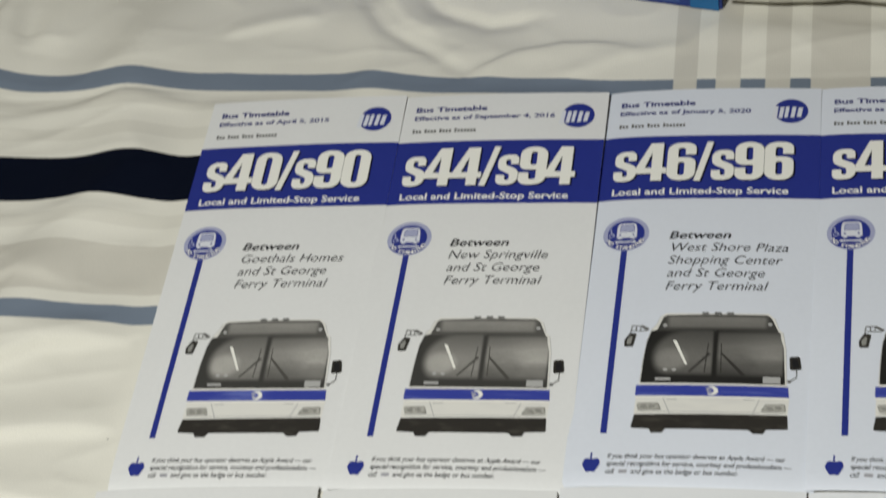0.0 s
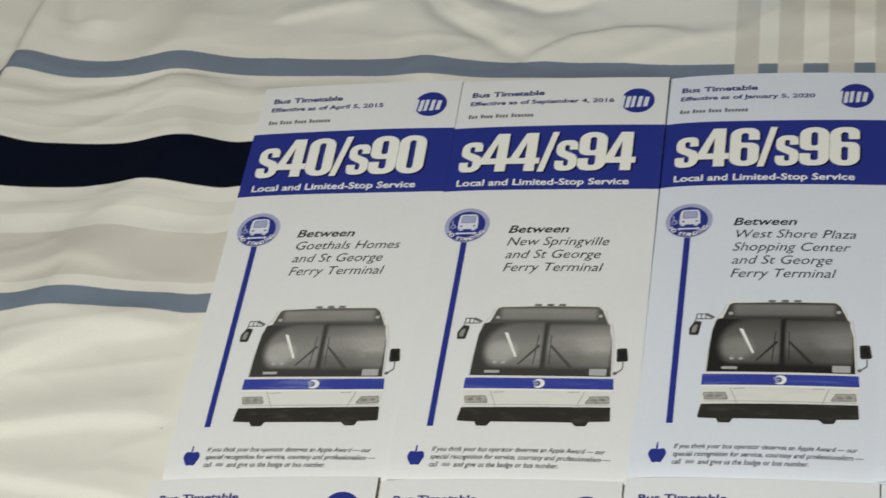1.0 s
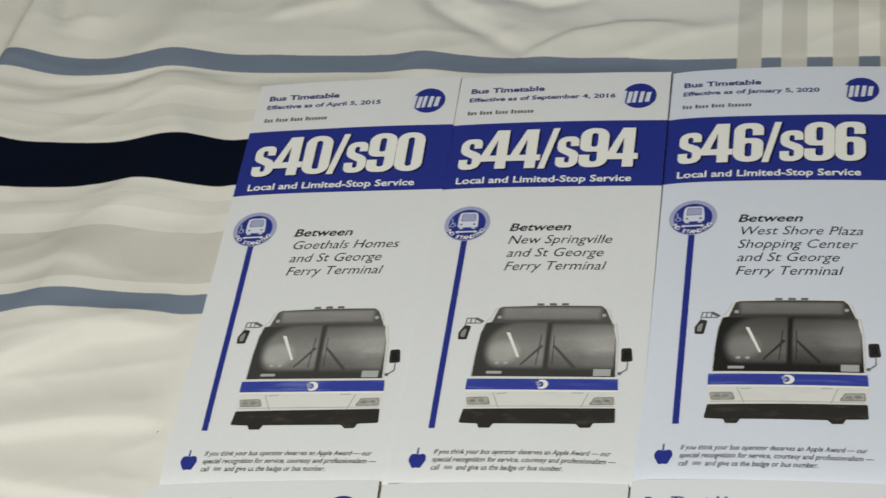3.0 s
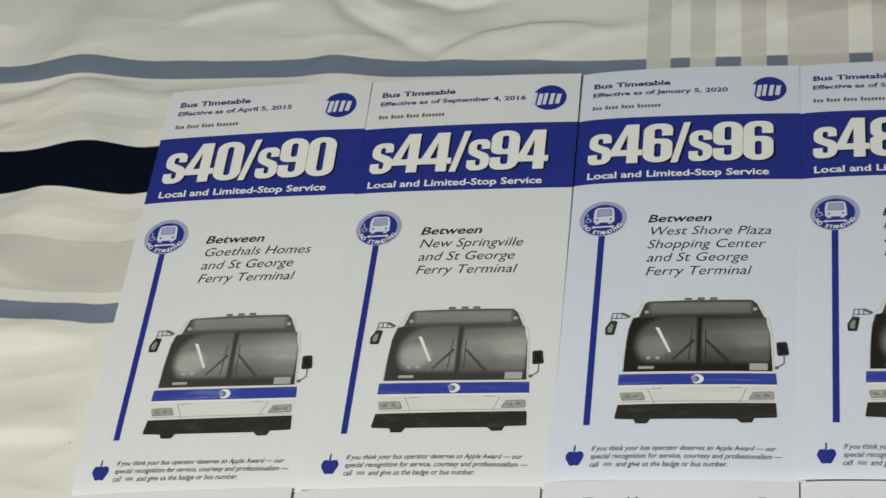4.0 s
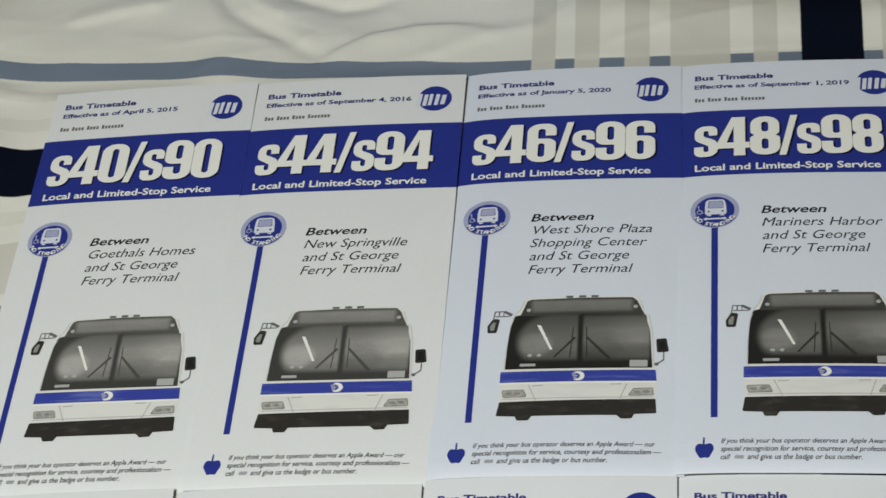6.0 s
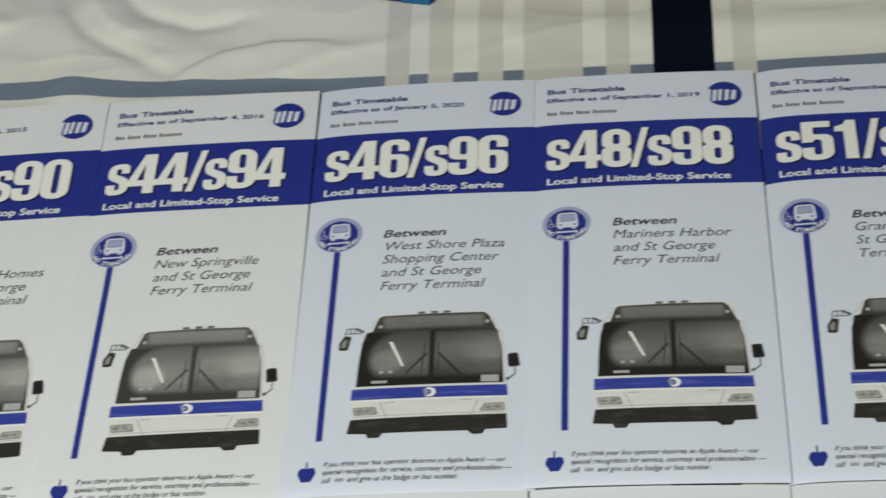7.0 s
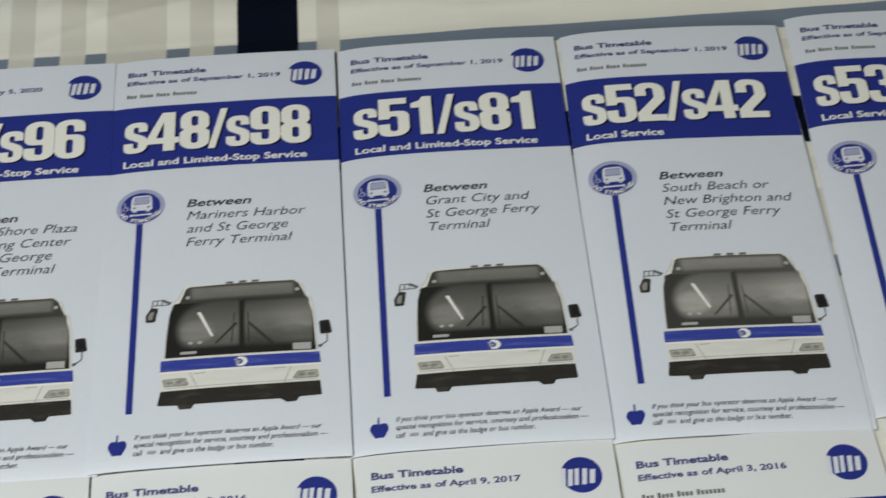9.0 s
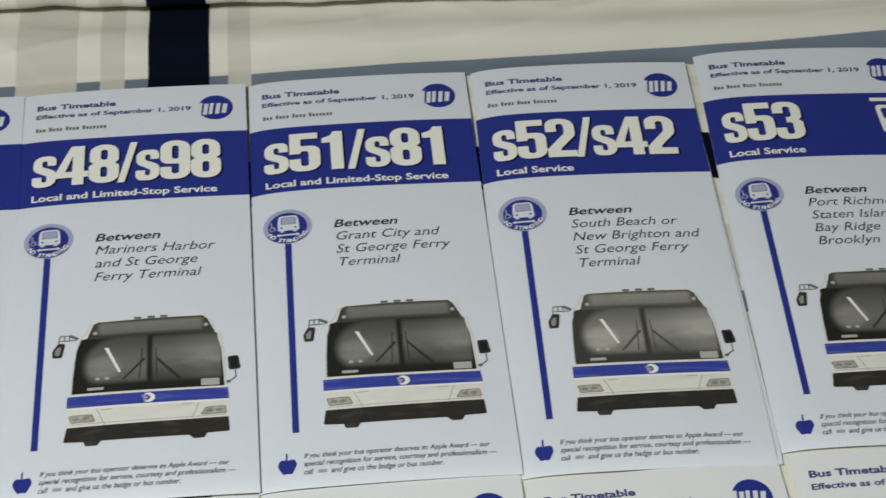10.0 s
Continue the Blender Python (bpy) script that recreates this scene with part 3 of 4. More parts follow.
# tall heavy numerals of the title, on a body 11 wide and 24 high
def numerals():
    g = {}
    hole = lambda y0, y1: rect(4.25, y0, 6.75, y1, 1.2)
    six = [(0, 0, 5), (11, 0, 5), (11, 14.6, 3.5), (4.1, 14.6, 0.6), (4.1, 20.7, 1.3), (6.9, 20.7, 1.3), (6.9, 16.4, 0.2), (11, 16.4, 0.2), (11, 24, 5), (0, 24, 5)]
    g["0"] = 11.0, [(rect(0, 0, 11, 24, 5), hole(3.2, 20.8))]
    g["6"] = 11.0, [(rounded(six), hole(3.2, 11.6))]
    g["9"] = 11.0, [(rounded([(11 - x, 24 - y, r) for x, y, r in six]), hole(12.4, 20.8))]
    g["8"] = 11.0, [(rounded([(0, 0, 5), (11, 0, 5), (11, 11.0, 2.5), (9.3, 12.3, 0.4), (10.8, 13.6, 2.5), (10.8, 24, 5), (0.2, 24, 5), (0.2, 13.6, 2.5), (1.7, 12.3, 0.4), (0, 11.0, 2.5)]), hole(3.6, 10.0), hole(14.4, 20.6))]
    g["5"] = 11.0, [rounded([(0, 0, 5), (11, 0, 5), (11, 15.8, 4), (4.2, 15.8, 0.3), (4.2, 20.2), (10.3, 20.2), (10.3, 24), (0.3, 24), (0.1, 11.0), (4.1, 11.0), (4.1, 12.5, 0.8), (6.9, 12.5, 1.2), (6.9, 3.2, 1.3), (4.1, 3.2, 1.3), (4.1, 7.8), (0, 7.8)])]
    g["3"] = 11.0, [rounded([(0, 0, 5), (11, 0, 5), (11, 11.0, 2.5), (9.4, 12.3, 0.4), (10.8, 13.6, 2.5), (10.9, 24, 5), (0, 24, 5), (0, 16.6), (4.1, 16.6), (4.1, 20.8, 1.3), (6.9, 20.8, 1.3), (6.9, 14, 1.2), (4.7, 14), (4.7, 10.6), (6.9, 10.6, 1.2), (6.9, 3.2, 1.3), (4.1, 3.2, 1.3), (4.1, 7.4), (0, 7.4)])]
    g["2"] = 11.0, [rounded([(0, 0), (10.8, 0), (10.8, 3.9), (4.9, 3.9), (5.2, 5.4, 1), (10.9, 13.2, 5), (10.9, 24, 5), (0, 24, 5), (0, 15.8), (4.1, 15.8), (4.1, 20.7, 1.3), (6.8, 20.7, 1.3), (6.8, 14.6, 2), (0, 5.0, 2)])]
    g["1"] = 9.8, [rounded([(3.6, 0), (8.0, 0), (8.0, 24), (4.7, 24), (3.8, 21.6, 1.5), (0.6, 20.0), (0.6, 17.0), (3.6, 17.0)])]
    g["4"] = 11.4, [(rounded([(5.6, 0), (9.8, 0), (9.8, 4.6), (11.4, 4.6), (11.4, 8.2), (9.8, 8.2), (9.8, 24), (4.9, 24), (-0.3, 8.6), (-0.3, 4.6), (5.6, 4.6)]), [(5.6, 8.2), (5.6, 18.0), (3.0, 8.2)])]
    g["s"] = 9.7, [rounded([(0, 0, 4.5), (9.6, 0, 4.5), (9.6, 9.4, 4), (3.8, 12.6, 1.2), (3.8, 16, 1), (5.9, 16, 1), (5.9, 13), (9.4, 13), (9.4, 19, 4.5), (0.2, 19, 4.5), (0.2, 10.2, 4), (5.8, 6.6, 1.2), (5.8, 3, 1), (3.8, 3, 1), (3.8, 6.2), (0, 6.2)])]
    g["/"] = 6.6, [[(-0.7, -0.4), (2.2, -0.4), (7.3, 24.4), (4.4, 24.4)]]
    for c in g:
        k = 0.96 if c == "s" else 0.93 if c == "/" else 1.06
        g[c] = g[c][0] * k, [tuple([(x * k, y) for x, y in o] for o in (l if isinstance(l, tuple) else (l,))) for l in g[c][1]]
    return g


NUMERALS = numerals()


def title(text, x, y, width=None, dx=0.0, dy=0.0, grow=1.0):
    """The title's shapes from x on, on the baseline y; width squeezes or widens the whole."""
    gap = 0.15
    natural = sum(NUMERALS[c][0] + gap for c in text) - gap
    k = width / natural if width else 1.03
    shapes, at = [], 0.0
    for c in text:
        w, loops = NUMERALS[c]
        for l in loops:
            l = l if isinstance(l, tuple) else (l,)
            shapes.append(fill([[(x + (at + px) * k + dx, y + py * 0.965 + dy) for px, py in o] for o in l]))
        at += w + gap
    return shapes


def letter_bars(x, y, words, high, pitch=1.46, wide=0.95, lean=0.0):
    """Small lettering as plain upright bars, word by word."""
    out = []
    for n in words:
        for i in range(n):
            tall = high * (1.0 if i == 0 else 0.74)
            out.append([(x, y), (x + wide, y), (x + wide + lean * tall, y + tall), (x + lean * tall, y + tall)])
            x += pitch
        x += pitch * 0.75
    return out


def leaf_paper(page, spill=0.0, rows=34, cols=20):
    """The folded sheet: a cover with rounded fold edge, and the loose layers under it."""
    s = page.s
    xs = sorted([PAGE_W * i / cols for i in range(cols + 1)] + [0.0008, 0.0015, 0.003, 0.006, 0.0075])
    ys = sorted([-PAGE_H * j / rows for j in range(rows + 1)] + [-0.2150, -0.2140, -0.2125, -0.2115], reverse=True)
    cols, rows = len(xs) - 1, len(ys) - 1

    def layer(name, x_in, y_in, top, thick, mat, out=0.0):
        v, f = [], []
        for k in (0, 1):
            for y in ys:
                for x in xs:
                    px = x_in + x * (PAGE_W - 2 * x_in + out * (0.3 - y / PAGE_H)) / PAGE_W
                    py = y * (1 - y_in / PAGE_H)
                    v.append((px, py, page_height(s, px, py) - top - k * thick))
        n, m = cols + 1, (cols + 1) * (rows + 1)
        for j in range(rows):
            for i in range(cols):
                a = j * n + i
                f.append((a, a + n, a + n + 1, a + 1))
                f.append((m + a, m + a + 1, m + a + n + 1, m + a + n))
        rim = [i for i in range(n)] + [j * n + cols for j in range(1, rows + 1)] + [rows * n + i for i in range(cols - 1, -1, -1)] + [j * n for j in range(rows - 1, 0, -1)]
        for a, b in zip(rim, rim[1:] + rim[:1]):
            f.append((a, b, m + b, m + a))
        ob = link_mesh(name, v, f, mat, page.thing, smooth=False)
        return ob

    layer("cover", 0.0, 0.0, 0.0, 0.00022, page.paper)
    for i in range(3):
        layer("inner_fold", 0.0003 + 0.0004 * ((i * 7) % 3), 0.0004 + 0.0005 * i, 0.0005 + 0.0007 * i, 0.0005, PAPER_EDGE if i != 1 or not spill else page.paper, spill if i == 1 else 0.0)


def header(page, date):
    page.lay("heading", [page.line("Bus Timetable", 5.6, -10.6, 2.9, fitted("Bus Timetable", 33.0, 2.9, 0.034), 0.034)], INK_HEAD, 0)
    k = fitted("Effective as of April 5, 2015", 53.0, 2.45, 0.030)
    page.lay("date_line", [page.line("Effective as of " + date, 5.5, -16.0, 2.45, k, 0.030)], INK_HEAD, 0)
    page.poly("issuer_line", letter_bars(5.7, -24.3, (3, 4, 4, 7), 2.4, 1.46, 1.05), INK_MID, 0, label="thin dark line of small lettering")
    logo = page.poly("roundel", [disc(80.4, -15.0, 7.4, 7.7, 48)], INK_BLUE, 0, label="solid blue roundel emblem")
    # the pale bars run out over the roundel's rim
    for x, w, top, low in ((73.6, 2.0, -12.0, -20.4), (76.3, 1.7, -12.5, -19.6), (78.6, 1.5, -12.2, -19.3), (81.4, 1.7, -12.4, -19.2), (84.2, 1.9, -12.8, -18.8)):
        page.poly("emblem_bar", [[(x - w / 2 - 0.4, low), (x + w / 2 - 0.4, low), (x + w / 2 + 0.4, top), (x - w / 2 + 0.4, top)]], INK_EMBLEM, 1, logo)


def stop_sign(page):
    cx, cy = 14.1, -89.0
    sign = page.poly("stop_sign", [disc(cx, cy, 9.6, 9.5, 56)], INK_BLUE, 0, label="printed round blue stop sign on a pole")
    page.poly("ring", [(disc(cx, cy, 9.7, 9.6, 56), disc(cx, cy, 7.8, 7.7, 56))], INK_GREY, 1, sign)
    page.poly("banner", [disc(cx, cy, 9.3, 9.2, 20, 208, 332) + disc(cx, cy, 6.9, 6.8, 20, 208, 332)[::-1]], INK_BLUE, 2, sign)
    shapes, text = [], "NO STANDING"
    for i, c in enumerate(text):
        if c == " ":
            continue
        a = radians(212 + 116 * i / (len(text) - 1))
        v, f, w = glyphs(c, 0.035)
        k = 1.75 / CAP
        ca, sa = math.cos(a + math.pi / 2), math.sin(a + math.pi / 2)
        px, py = cx + 8.85 * math.cos(a), cy + 8.75 * math.sin(a)
        shapes.append(([(px + (x - w / 2) * k * ca - y * k * sa, py + (x - w / 2) * k * sa + y * k * ca) for x, y in v], f))
    page.lay("banner_lettering", shapes, INK_WHITE, 3, sign)
    page.poly("bus_symbol", [(rounded([(10.2, -91.2, 0.8), (18.8, -91.2, 0.8), (18.6, -86.5, 0.4), (18.0, -83.0, 1.6), (10.6, -83.0, 1.6), (10.2, -86.5, 0.4)]), rounded([(11.3, -87.8, 0.5), (17.6, -87.8, 0.5), (17.3, -83.8, 0.7), (11.6, -83.8, 0.7)])), rect(11.0, -92.0, 12.6, -91.3), rect(16.2, -92.0, 17.8, -91.3), stroke(10.4, -93.6, 18.0, -93.6, 0.8), [(9.4, -93.6), (10.8, -92.7), (10.8, -94.5)], [(19.0, -93.6), (17.6, -92.7), (17.6, -94.5)]], INK_EMBLEM, 2, sign)
    page.poly("windscreen_symbol", [rounded([(11.5, -87.6, 0.5), (17.4, -87.6, 0.5), (17.1, -84.0, 0.7), (11.8, -84.0, 0.7)])], INK_GREY, 2, sign)
    for x in (11.7, 17.2):
        page.poly("bus_symbol_light", [disc(x, -89.6, 0.5, None, 10)], INK_BLUE, 3, sign)
    page.poly("wheelchair_symbol", [(disc(8.0, -89.8, 1.15, None, 18), disc(8.0, -89.8, 0.75, None, 18)), stroke(7.6, -86.9, 7.9, -89.0, 0.5), disc(7.6, -86.5, 0.4, None, 10), stroke(7.9, -88.6, 9.0, -88.8, 0.4), stroke(8.8, -88.8, 9.4, -90.4, 0.4)], INK_GREY, 2, sign)
    page.poly("pole", [[(12.75, -98.3), (15.35, -98.3), (15.15, -193.0), (12.65, -193.0)]], INK_BLUE, 0, sign)


def bus_picture(page):
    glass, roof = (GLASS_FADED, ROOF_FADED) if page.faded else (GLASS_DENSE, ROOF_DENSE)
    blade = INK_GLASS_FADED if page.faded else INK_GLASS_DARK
    bus = page.poly("bus_picture", [rounded([(24.8, -184), (25.0, -175), (25.8, -168.8), (26.2, -158, 6), (27.2, -147.5, 5), (28.6, -141.6, 2), (30.4, -139.2, 2), (31.8, -135.0, 1.6), (34.0, -133.2, 0.6), (74.6, -133.0, 1), (76.9, -135.6, 1), (78.6, -140.6, 1), (80.2, -142.6, 2), (81.8, -151, 5), (82.4, -168.8), (83.4, -176), (82.9, -183.6)])], INK_CREAM, 0, label="printed photograph of a bus seen from the front")
    for x0, y0, x1, y1 in ((25.9, -168.5, 26.3, -158.0), (26.3, -158.0, 27.3, -147.5), (27.3, -147.5, 29.0, -141.2), (29.0, -141.2, 30.6, -139.2), (30.6, -139.2, 32.0, -134.8), (82.3, -168.5, 81.7, -151.0), (81.7, -151.0, 80.3, -142.4), (78.5, -140.4, 77.0, -135.6)):
        page.poly("body_edge", [stroke(x0, y0, x1, y1, 0.28)], INK_OUTLINE, 1, bus)
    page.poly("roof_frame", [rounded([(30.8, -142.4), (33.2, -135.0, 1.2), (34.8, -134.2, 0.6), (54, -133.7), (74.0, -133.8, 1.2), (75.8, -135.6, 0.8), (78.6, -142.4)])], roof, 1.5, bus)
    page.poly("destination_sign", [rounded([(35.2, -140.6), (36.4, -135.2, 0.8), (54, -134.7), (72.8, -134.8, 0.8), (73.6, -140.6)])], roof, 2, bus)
    page.poly("clearance_lamp", [rect(48.2, -133.7, 51.0, -132.6, 0.3)], INK_MID, 2, bus)
    page.poly("clearance_lamp", [rect(53.2, -133.6, 56.0, -132.5, 0.3)], INK_MID, 2, bus)
    page.poly("clearance_lamp", [rect(58.0, -133.6, 60.8, -132.5, 0.3)], INK_MID, 2, bus)
    for x, y in ((33.9, -139.6), (75.2, -138.6)):
        page.poly("marker_lamp", [disc(x, y, 0.85, None, 14)], INK_LINE, 3, bus)
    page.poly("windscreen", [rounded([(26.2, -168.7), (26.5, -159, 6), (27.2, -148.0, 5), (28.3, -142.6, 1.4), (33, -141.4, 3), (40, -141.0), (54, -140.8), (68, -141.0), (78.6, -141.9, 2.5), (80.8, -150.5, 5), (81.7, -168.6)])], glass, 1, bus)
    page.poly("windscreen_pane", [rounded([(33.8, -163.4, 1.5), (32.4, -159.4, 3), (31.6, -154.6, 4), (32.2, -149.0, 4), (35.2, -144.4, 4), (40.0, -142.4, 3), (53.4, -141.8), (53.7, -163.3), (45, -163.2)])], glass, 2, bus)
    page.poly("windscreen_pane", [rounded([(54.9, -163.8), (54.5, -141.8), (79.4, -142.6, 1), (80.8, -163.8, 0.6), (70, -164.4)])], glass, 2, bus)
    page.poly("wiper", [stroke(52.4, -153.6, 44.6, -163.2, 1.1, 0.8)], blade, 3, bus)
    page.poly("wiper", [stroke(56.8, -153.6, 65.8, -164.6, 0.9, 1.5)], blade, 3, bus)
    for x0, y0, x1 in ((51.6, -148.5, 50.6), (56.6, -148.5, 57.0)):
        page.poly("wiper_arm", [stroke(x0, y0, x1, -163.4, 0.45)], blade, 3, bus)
    page.poly("window_reflection", [[(37.5, -147.2), (39.0, -147.4), (43.9, -159.4), (43.0, -159.6)]], INK_WHITE, 3, bus)
    for x in (35.4, 38.9):
        page.poly("interior_lamp", [disc(x, -162.2, 0.9, 0.7, 12)], INK_LINE, 3, bus)
    page.poly("fleet_marking", [rect(31.8, -167.5, 37.8, -166.2, 0.3)], INK_LINE, 3, bus)
    page.poly("sticker", [rect(73.2, -168.2, 79.9, -165.0, 0.2)], INK_LINE, 3, bus)
    belt = page.poly("belt", [[(24.6, -175.1), (24.7, -169.9), (82.9, -169.6), (83.3, -174.8)]], INK_BELT, 2, bus, "blue belt across the bus front")
    page.poly("belt_highlight", [[(24.7, -176.0), (24.7, -175.2), (83.2, -174.9), (83.2, -175.7)]], INK_WHITE, 2, bus)
    page.poly("badge", [disc(54.0, -172.4, 2.5, 2.2, 24, -115, 115) + disc(52.9, -172.4, 1.9, 1.45, 20, -105, 105)[::-1]], INK_WHITE, 3, belt, "pale crescent badge")
    for i, w in enumerate((1.5, 2.0, 1.2)):
        page.poly("badge_bar", [stroke(51.7 + 0.3 * i, -171.5 - 0.9 * i, 51.7 + 0.3 * i + w, -171.5 - 0.9 * i, 0.5)], INK_OUTLINE, 4, belt)
    page.poly("panel_seam", [stroke(35.6, -176.4, 38.6, -183.8, 0.35)], INK_LINE, 2, bus)
    page.poly("panel_seam", [stroke(72.3, -176.2, 69.6, -183.8, 0.35)], INK_LINE, 2, bus)
    page.poly("grille_slot", [stroke(37.0, -176.9, 41.0, -176.7, 0.4)], INK_LINE, 2, bus)
    page.poly("grille_slot", [stroke(66.0, -176.4, 70.4, -176.3, 0.4)], INK_LINE, 2, bus)
    page.poly("headlamp_rim", [rounded([(26.3, -182.2, 0.6), (25.4, -178.6, 0.7), (34.0, -178.4, 0.9), (35.3, -182.1, 0.6)])], INK_RIM, 1, bus)
    page.poly("headlamp_rim", [rounded([(72.5, -181.9, 0.6), (74.7, -178.2, 0.9), (82.0, -177.9, 0.7), (82.4, -181.6, 0.6)])], INK_RIM, 1, bus)
    page.poly("headlamp", [rounded([(26.6, -181.8, 0.5), (25.8, -179.0, 0.6), (33.8, -178.8, 0.8), (34.8, -181.7, 0.5)])], INK_LAMP, 2, bus)
    page.poly("headlamp", [rounded([(73.2, -181.5, 0.5), (75.0, -178.6, 0.8), (81.6, -178.3, 0.6), (82.0, -181.2, 0.5)])], INK_LAMP, 2, bus)
    for x, y in ((28.2, -180.4), (31.6, -180.3), (76.2, -180.1), (79.6, -179.9)):
        page.poly("headlamp_lens", [disc(x, y, 1.3, 0.7, 16)], INK_RIM, 3, bus)
    page.poly("bumper_lip", [stroke(26.0, -182.9, 82.2, -182.3, 0.3)], INK_LINE, 2, bus)
    page.poly("bumper", [rounded([(24.0, -190.6, 0.6), (25.0, -184.2, 0.4), (54, -183.7), (82.9, -183.2, 0.4), (83.3, -189.8, 0.6), (75.2, -190.2), (74.2, -192.2, 0.5), (70.4, -192.4, 0.5), (68.6, -190.7), (37.4, -190.9), (36.2, -192.9, 0.5), (32.0, -192.9, 0.5), (31.2, -191.0)])], INK_BUMPER, 2, bus)
    mirror = page.poly("mirror", [rounded([(18.4, -150.6, 0.7), (18.2, -147.2, 0.8), (20.2, -143.4, 0.8), (23.0, -143.8, 0.7), (21.9, -150.6, 0.7)])], INK_BUMPER, 1, bus)
    page.poly("mirror_glass", [rounded([(19.3, -149.4, 0.4), (19.3, -147.0, 0.4), (20.6, -145.2, 0.4), (21.4, -145.6, 0.4), (20.9, -149.4, 0.4)])], INK_SIGN, 2, mirror)
    page.poly("mirror_bracket", [stroke(20.4, -143.4, 20.9, -139.9, 0.5), stroke(20.7, -139.9, 24.6, -139.9, 0.5), stroke(24.4, -139.9, 27.6, -141.9, 1.3), stroke(22.6, -140.0, 22.5, -142.2, 0.5), stroke(21.0, -142.4, 26.8, -142.4, 0.5), stroke(24.3, -140.0, 24.3, -142.2, 0.4)], INK_MID, 1, bus)
    mirror = page.poly("mirror", [rounded([(83.4, -161.4, 0.8), (83.0, -154.8, 0.9), (87.0, -154.4, 0.9), (87.9, -160.9, 0.8)])], INK_BUMPER, 1, bus)
    page.poly("mirror_glass", [rounded([(84.4, -160.2, 0.4), (84.1, -156.0, 0.4), (86.2, -155.8, 0.4), (86.8, -159.8, 0.4)])], INK_BLACK, 2, mirror)
    page.poly("mirror_bracket", [stroke(85.9, -161.2, 85.9, -164.9, 0.5), stroke(85.9, -164.8, 83.2, -167.0, 0.6), disc(83.2, -166.9, 0.8, None, 12)], INK_MID, 1, bus)


def footnote(page):
    page.poly("apple_symbol", [rounded([(8.8, -210.9, 1.4), (10.4, -210.5, 0.8), (12.0, -210.9, 1.4), (13.9, -207.0, 2.2), (13.2, -204.3, 1.6), (10.4, -205.0, 0.6), (7.9, -204.3, 1.6), (6.9, -207.2, 2.2)]), stroke(10.2, -204.9, 10.3, -201.9, 0.75, 0.6)], INK_BLUE, 0, label="printed blue apple")
    cap, wt = 2.05, 0.014
    rows = (("If you think your bus operator deserves an Apple Award \u2014 our", 16.4, -204.6, 66.2), ("special recognition for service, courtesy and professionalism \u2014", 16.2, -208.0, 68.6))
    shapes = []
    for text, x, y, w in rows:
        shapes.append(page.line(text, x, y, cap, fitted(text, w, cap, wt), wt, 0.24))
    k = fitted(rows[0][0], 66.2, cap, wt)
    shapes.append(page.line("call", 16.0, -211.4, cap, k, wt, 0.24))
    text = "and give us the badge or bus number."
    shapes.append(page.line(text, 25.6, -211.4, cap, fitted(text, 40.0, cap, wt), wt, 0.24))
    page.lay("footnote", shapes, INK_BLACK, 0)
    page.poly("number_bar", [rounded([(21.0, -211.2, 0.3), (24.2, -211.2, 0.3), (24.5, -209.8, 0.3), (21.3, -209.8, 0.3)])], INK_ISSUER, 0, label="plain grey bar")


def leaflet(s, route, service, date, places, dest_y, label, paper):
    thing = new("timetable_leaflet")
    thing.matrix_world = pose(s[0], s[1], 0, 0, 0, s[2]) @ Matrix.Diagonal((1 if route else 0.978, 1, 1, 1))
    tagged(thing, label, "leaflet", "bus timetables laid out on the bed")
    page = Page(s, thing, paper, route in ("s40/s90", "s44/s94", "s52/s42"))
    leaf_paper(page, 0.0022 if route == "s52/s42" else 0.0)
    header(page, date)
    band = page.poly("title_band", [[(0, -68.9), (93.3, -68.9), (93.3, -30.2), (0, -30.2)]], INK_BLUE, 0, label="deep blue title band")
    if route:
        wide = {True: 76.6, False: None}["/" in route]
        base = -58.0
        for shadow, figure in zip(title(route, 5.6, base, wide, 0.85, -0.6), title(route, 5.6, base, wide)):
            page.lay("numeral_shadow", [shadow], INK_SHADOW, 1, band)
            page.lay("numeral", [figure], INK_WHITE, 2, band)
        k = fitted("Local and Limited-Stop Service", 74.4, 3.55, 0.022)
        page.lay("service_line", [page.line(service, 6.0, -66.2, 3.55, k, 0.022)], INK_WHITE, 1, band)
        stop_sign(page)
        page.lay("destination_heading", [page.line("Between", 32.4, dest_y - 1.0, 4.0, fitted("Between", 25.0, 4.0, 0.018), 0.018, 0.27)], INK_BLACK, 0)
        k = fitted("Goethals Homes", 45.6, 4.5)
        for i, p in enumerate(places):
            page.lay("destination_line", [page.line(p, 32.6, dest_y - 1.0 - 7.1 * (i + 1), 4.5, k, 0.0, 0.27)], INK_BLACK, 0)
        bus_picture(page)
        footnote(page)
        if "/" not in route:
            page.poly("band_bus_symbol", [rect(70.5, -35.6, 90.5, -33.4, 0.4), (rounded([(72.6, -55.0, 1.5), (88.4, -55.0, 1.5), (89.2, -38.0, 2), (71.8, -38.0, 2)]), rounded([(74.4, -46.5, 0.6), (86.6, -46.5, 0.6), (87.2, -40.0, 1), (73.8, -40.0, 1)])), rect(73.6, -57.6, 76.4, -55.4), rect(84.6, -57.6, 87.4, -55.4)], INK_WHITE, 1, band)
    return thing


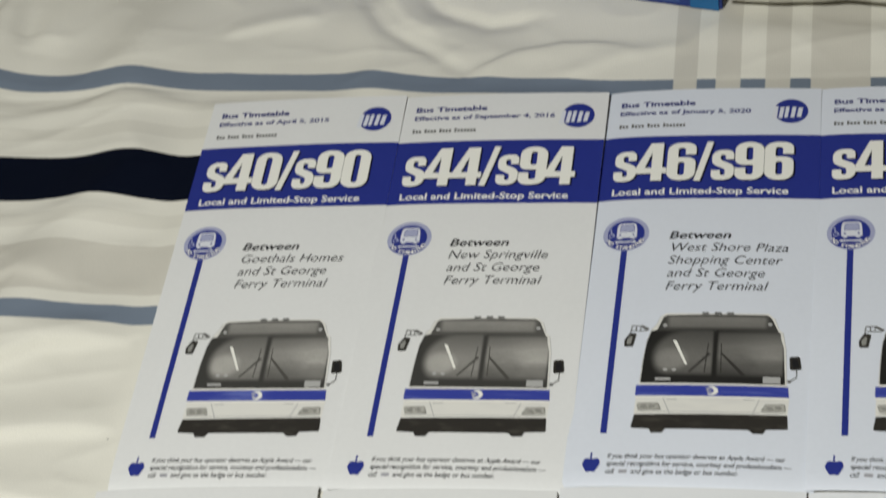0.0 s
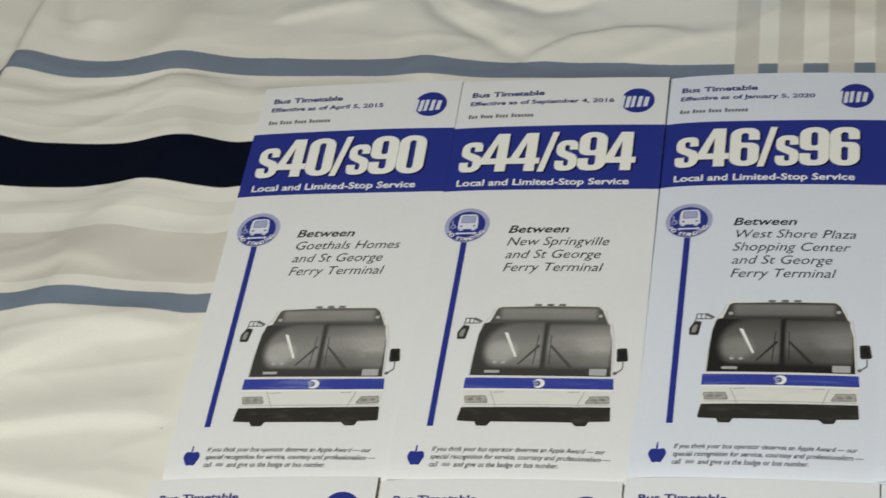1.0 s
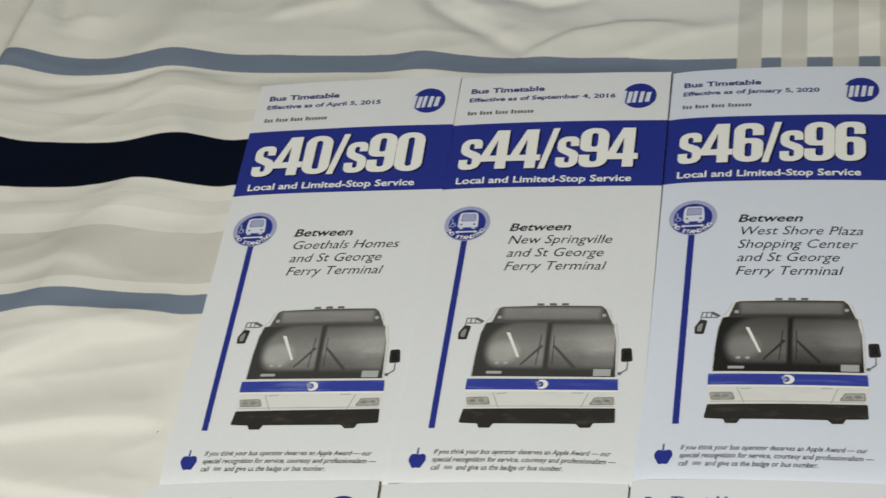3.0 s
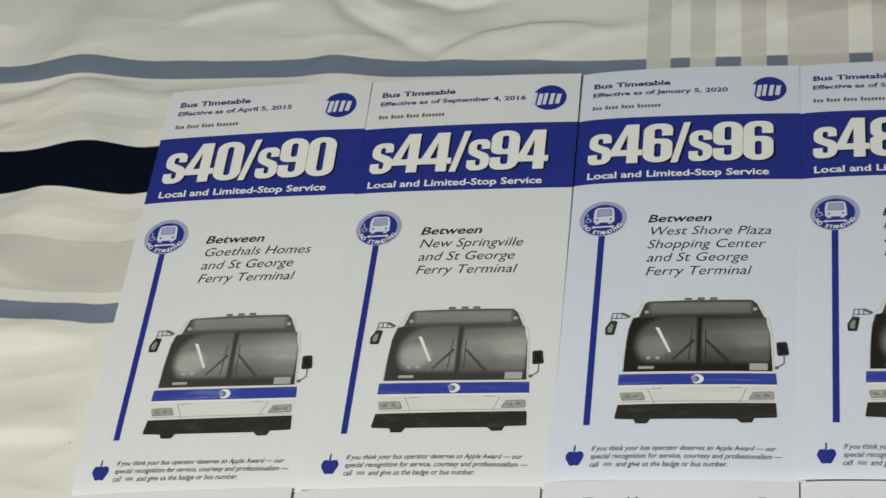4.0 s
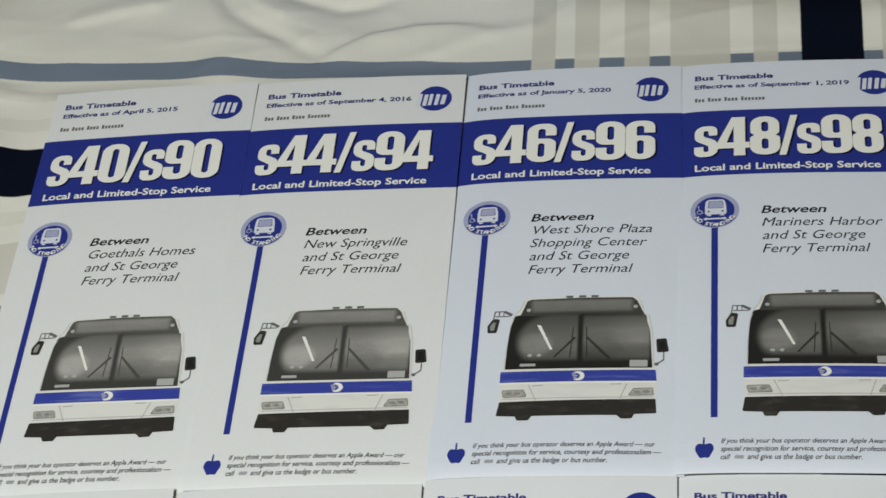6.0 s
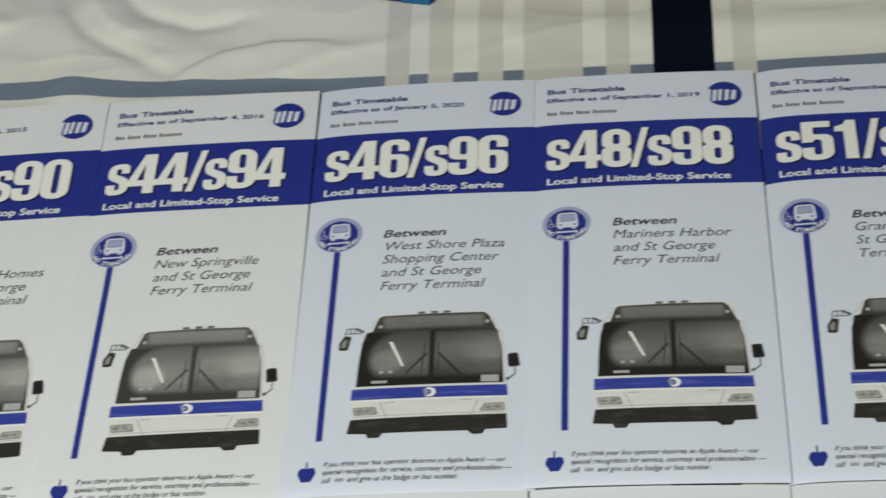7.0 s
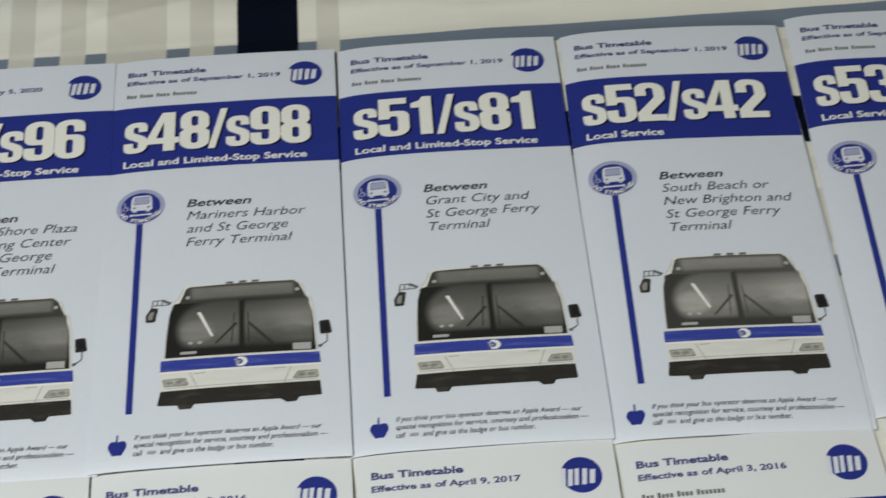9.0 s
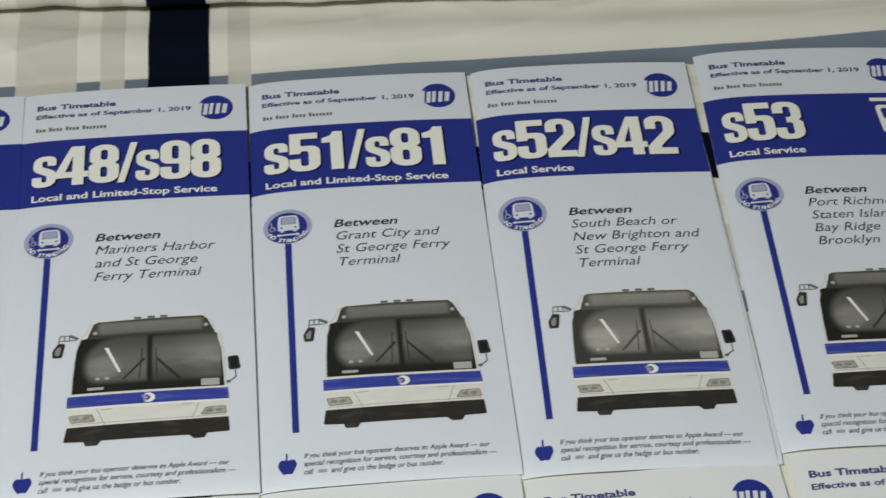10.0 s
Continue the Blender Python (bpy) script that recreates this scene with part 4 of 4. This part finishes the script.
LOCAL, BOTH = "Local Service", "Local and Limited-Stop Service"
FIRST = [
    ("s40/s90", BOTH, "April 5, 2015", ("Goethals Homes", "and St George", "Ferry Terminal"), -93.0),
    ("s44/s94", BOTH, "September 4, 2016", ("New Springville", "and St George", "Ferry Terminal"), -92.7),
    ("s46/s96", BOTH, "January 5, 2020", ("West Shore Plaza", "Shopping Center", "and St George", "Ferry Terminal"), -91.2),
    ("s48/s98", BOTH, "September 1, 2019", ("Mariners Harbor", "and St George", "Ferry Terminal"), -90.3),
    ("s51/s81", BOTH, "September 1, 2019", ("Grant City and", "St George Ferry", "Terminal"), -90.3),
    ("s52/s42", LOCAL, "September 1, 2019", ("South Beach or", "New Brighton and", "St George Ferry", "Terminal"), -90.5),
    ("s53", LOCAL, "September 1, 2019", ("Port Richmond", "Staten Island", "Bay Ridge", "Brooklyn"), -89.5),
]
for s, (route, service, date, places, dy) in zip(SHEETS, FIRST):
    leaflet(s, route, service, date, places, dy, "folded white bus timetable %s with blue title band" % route, PAPER_OLD if route in ("s40/s90", "s44/s94") else PAPER)
SECOND = ("September 7, 2014", "September 7, 2014", "July 3, 2016", "July 3, 2016", "April 9, 2017", "April 3, 2016", "April 3, 2016")
for s, date in zip(SHEETS_TWO, SECOND):
    leaflet(s, "", "", date, (), 0, "folded white bus timetable below the first row", PAPER_OLD if date.endswith("2014") else PAPER_WARM)


# ---- the snack carton behind the leaflets ----
def snack_carton():
    blue = mottled("carton_blue", (0.012, 0.035, 0.20), 0.35, 0.5, 300, 30, 0.25)
    cyan = mottled("carton_cyan", (0.008, 0.13, 0.33), 0.35, 0.5, 300, 40, 0.15)
    dark = mottled("carton_side", (0.012, 0.014, 0.035), 0.4, 0.5, 300, 60, 0.5)
    tan = mottled("carton_tan", (0.35, 0.22, 0.09), 0.5, 0.4, 400, 90, 0.3)
    pale = mottled("carton_lettering", (0.75, 0.78, 0.82), 0.4, 0.4)
    dim = mottled("carton_small_print", (0.05, 0.10, 0.30), 0.4, 0.4)
    box = new("snack_carton")
    box.matrix_world = pose(0.2345, 0.0580, -0.004, 0, 0, -15.0)
    tagged(box, "glossy blue cardboard snack carton lying on the bedspread", "carton")
    part("body", box_bm(-0.26, 0.0, 0.0, 0.17, 0.0, 0.062, 0.0012), blue, box)

    def front(name, x0, x1, z0, z1, mat, proud=0.0004):
        return part(name, box_bm(x0, x1, -proud, 0.0002, z0, z1), mat, box)
    front("corner_panel", -0.015, -0.0012, 0.0012, 0.060, cyan)
    part("end_panel", box_bm(-0.0002, 0.0004, 0.002, 0.165, 0.002, 0.060), dark, box, "dark printed end panel")
    part("end_spot", box_bm(0.0002, 0.0007, 0.004, 0.010, 0.004, 0.016), tan, box)
    for i in range(4):
        front("small_print", -0.112 + 0.024 * i, -0.092 + 0.024 * i, 0.0035, 0.0046, dim, 0.0006)
        front("small_print", -0.110 + 0.024 * i, -0.094 + 0.024 * i, 0.0058, 0.0068, dim, 0.0006)
    for text, x, z, cap, wide in (("VARIETY PACK", -0.046, 0.0092, 0.0028, 0.029), ("4", -0.077, 0.0062, 0.0022, 0.002), ("4", -0.077, 0.0108, 0.0022, 0.002)):
        v, f, w = glyphs(text, 0.02)
        k = cap / CAP
        ob = link_mesh("lettering", [(x + px * wide / w, -0.0006, z + py * k) for px, py in v], f, pale, box)


snack_carton()


# ---- specks of lint ----
def lint(x, y, size, turn):
    rnd = random.Random(int(x * 1e5))
    bm = bmesh.new()
    bmesh.ops.create_icosphere(bm, subdivisions=2, radius=size)
    for v in bm.verts:
        v.co = Vector((v.co.x * 1.9, v.co.y * 0.8, v.co.z * 0.6)) * (0.8 + 0.4 * rnd.random())
    me = bpy.data.meshes.new("lint_speck")
    bm.to_mesh(me)
    bm.free()
    me.materials.append(LINT)
    ob = new("lint_speck", me)
    z = float(cloth_height(np.array([[x]]), np.array([[y]]))[0, 0])
    ob.matrix_world = pose(x, y, z + size * 0.8, 0, 0, turn)
    tagged(ob, "tiny grey speck of lint on the bedspread", "lint")


LINT = mottled("lint", (0.16, 0.15, 0.14), 0.9, 0.1, 3000, 900, 0.4)
lint(-0.0075, -0.1890, 0.00025, 50)
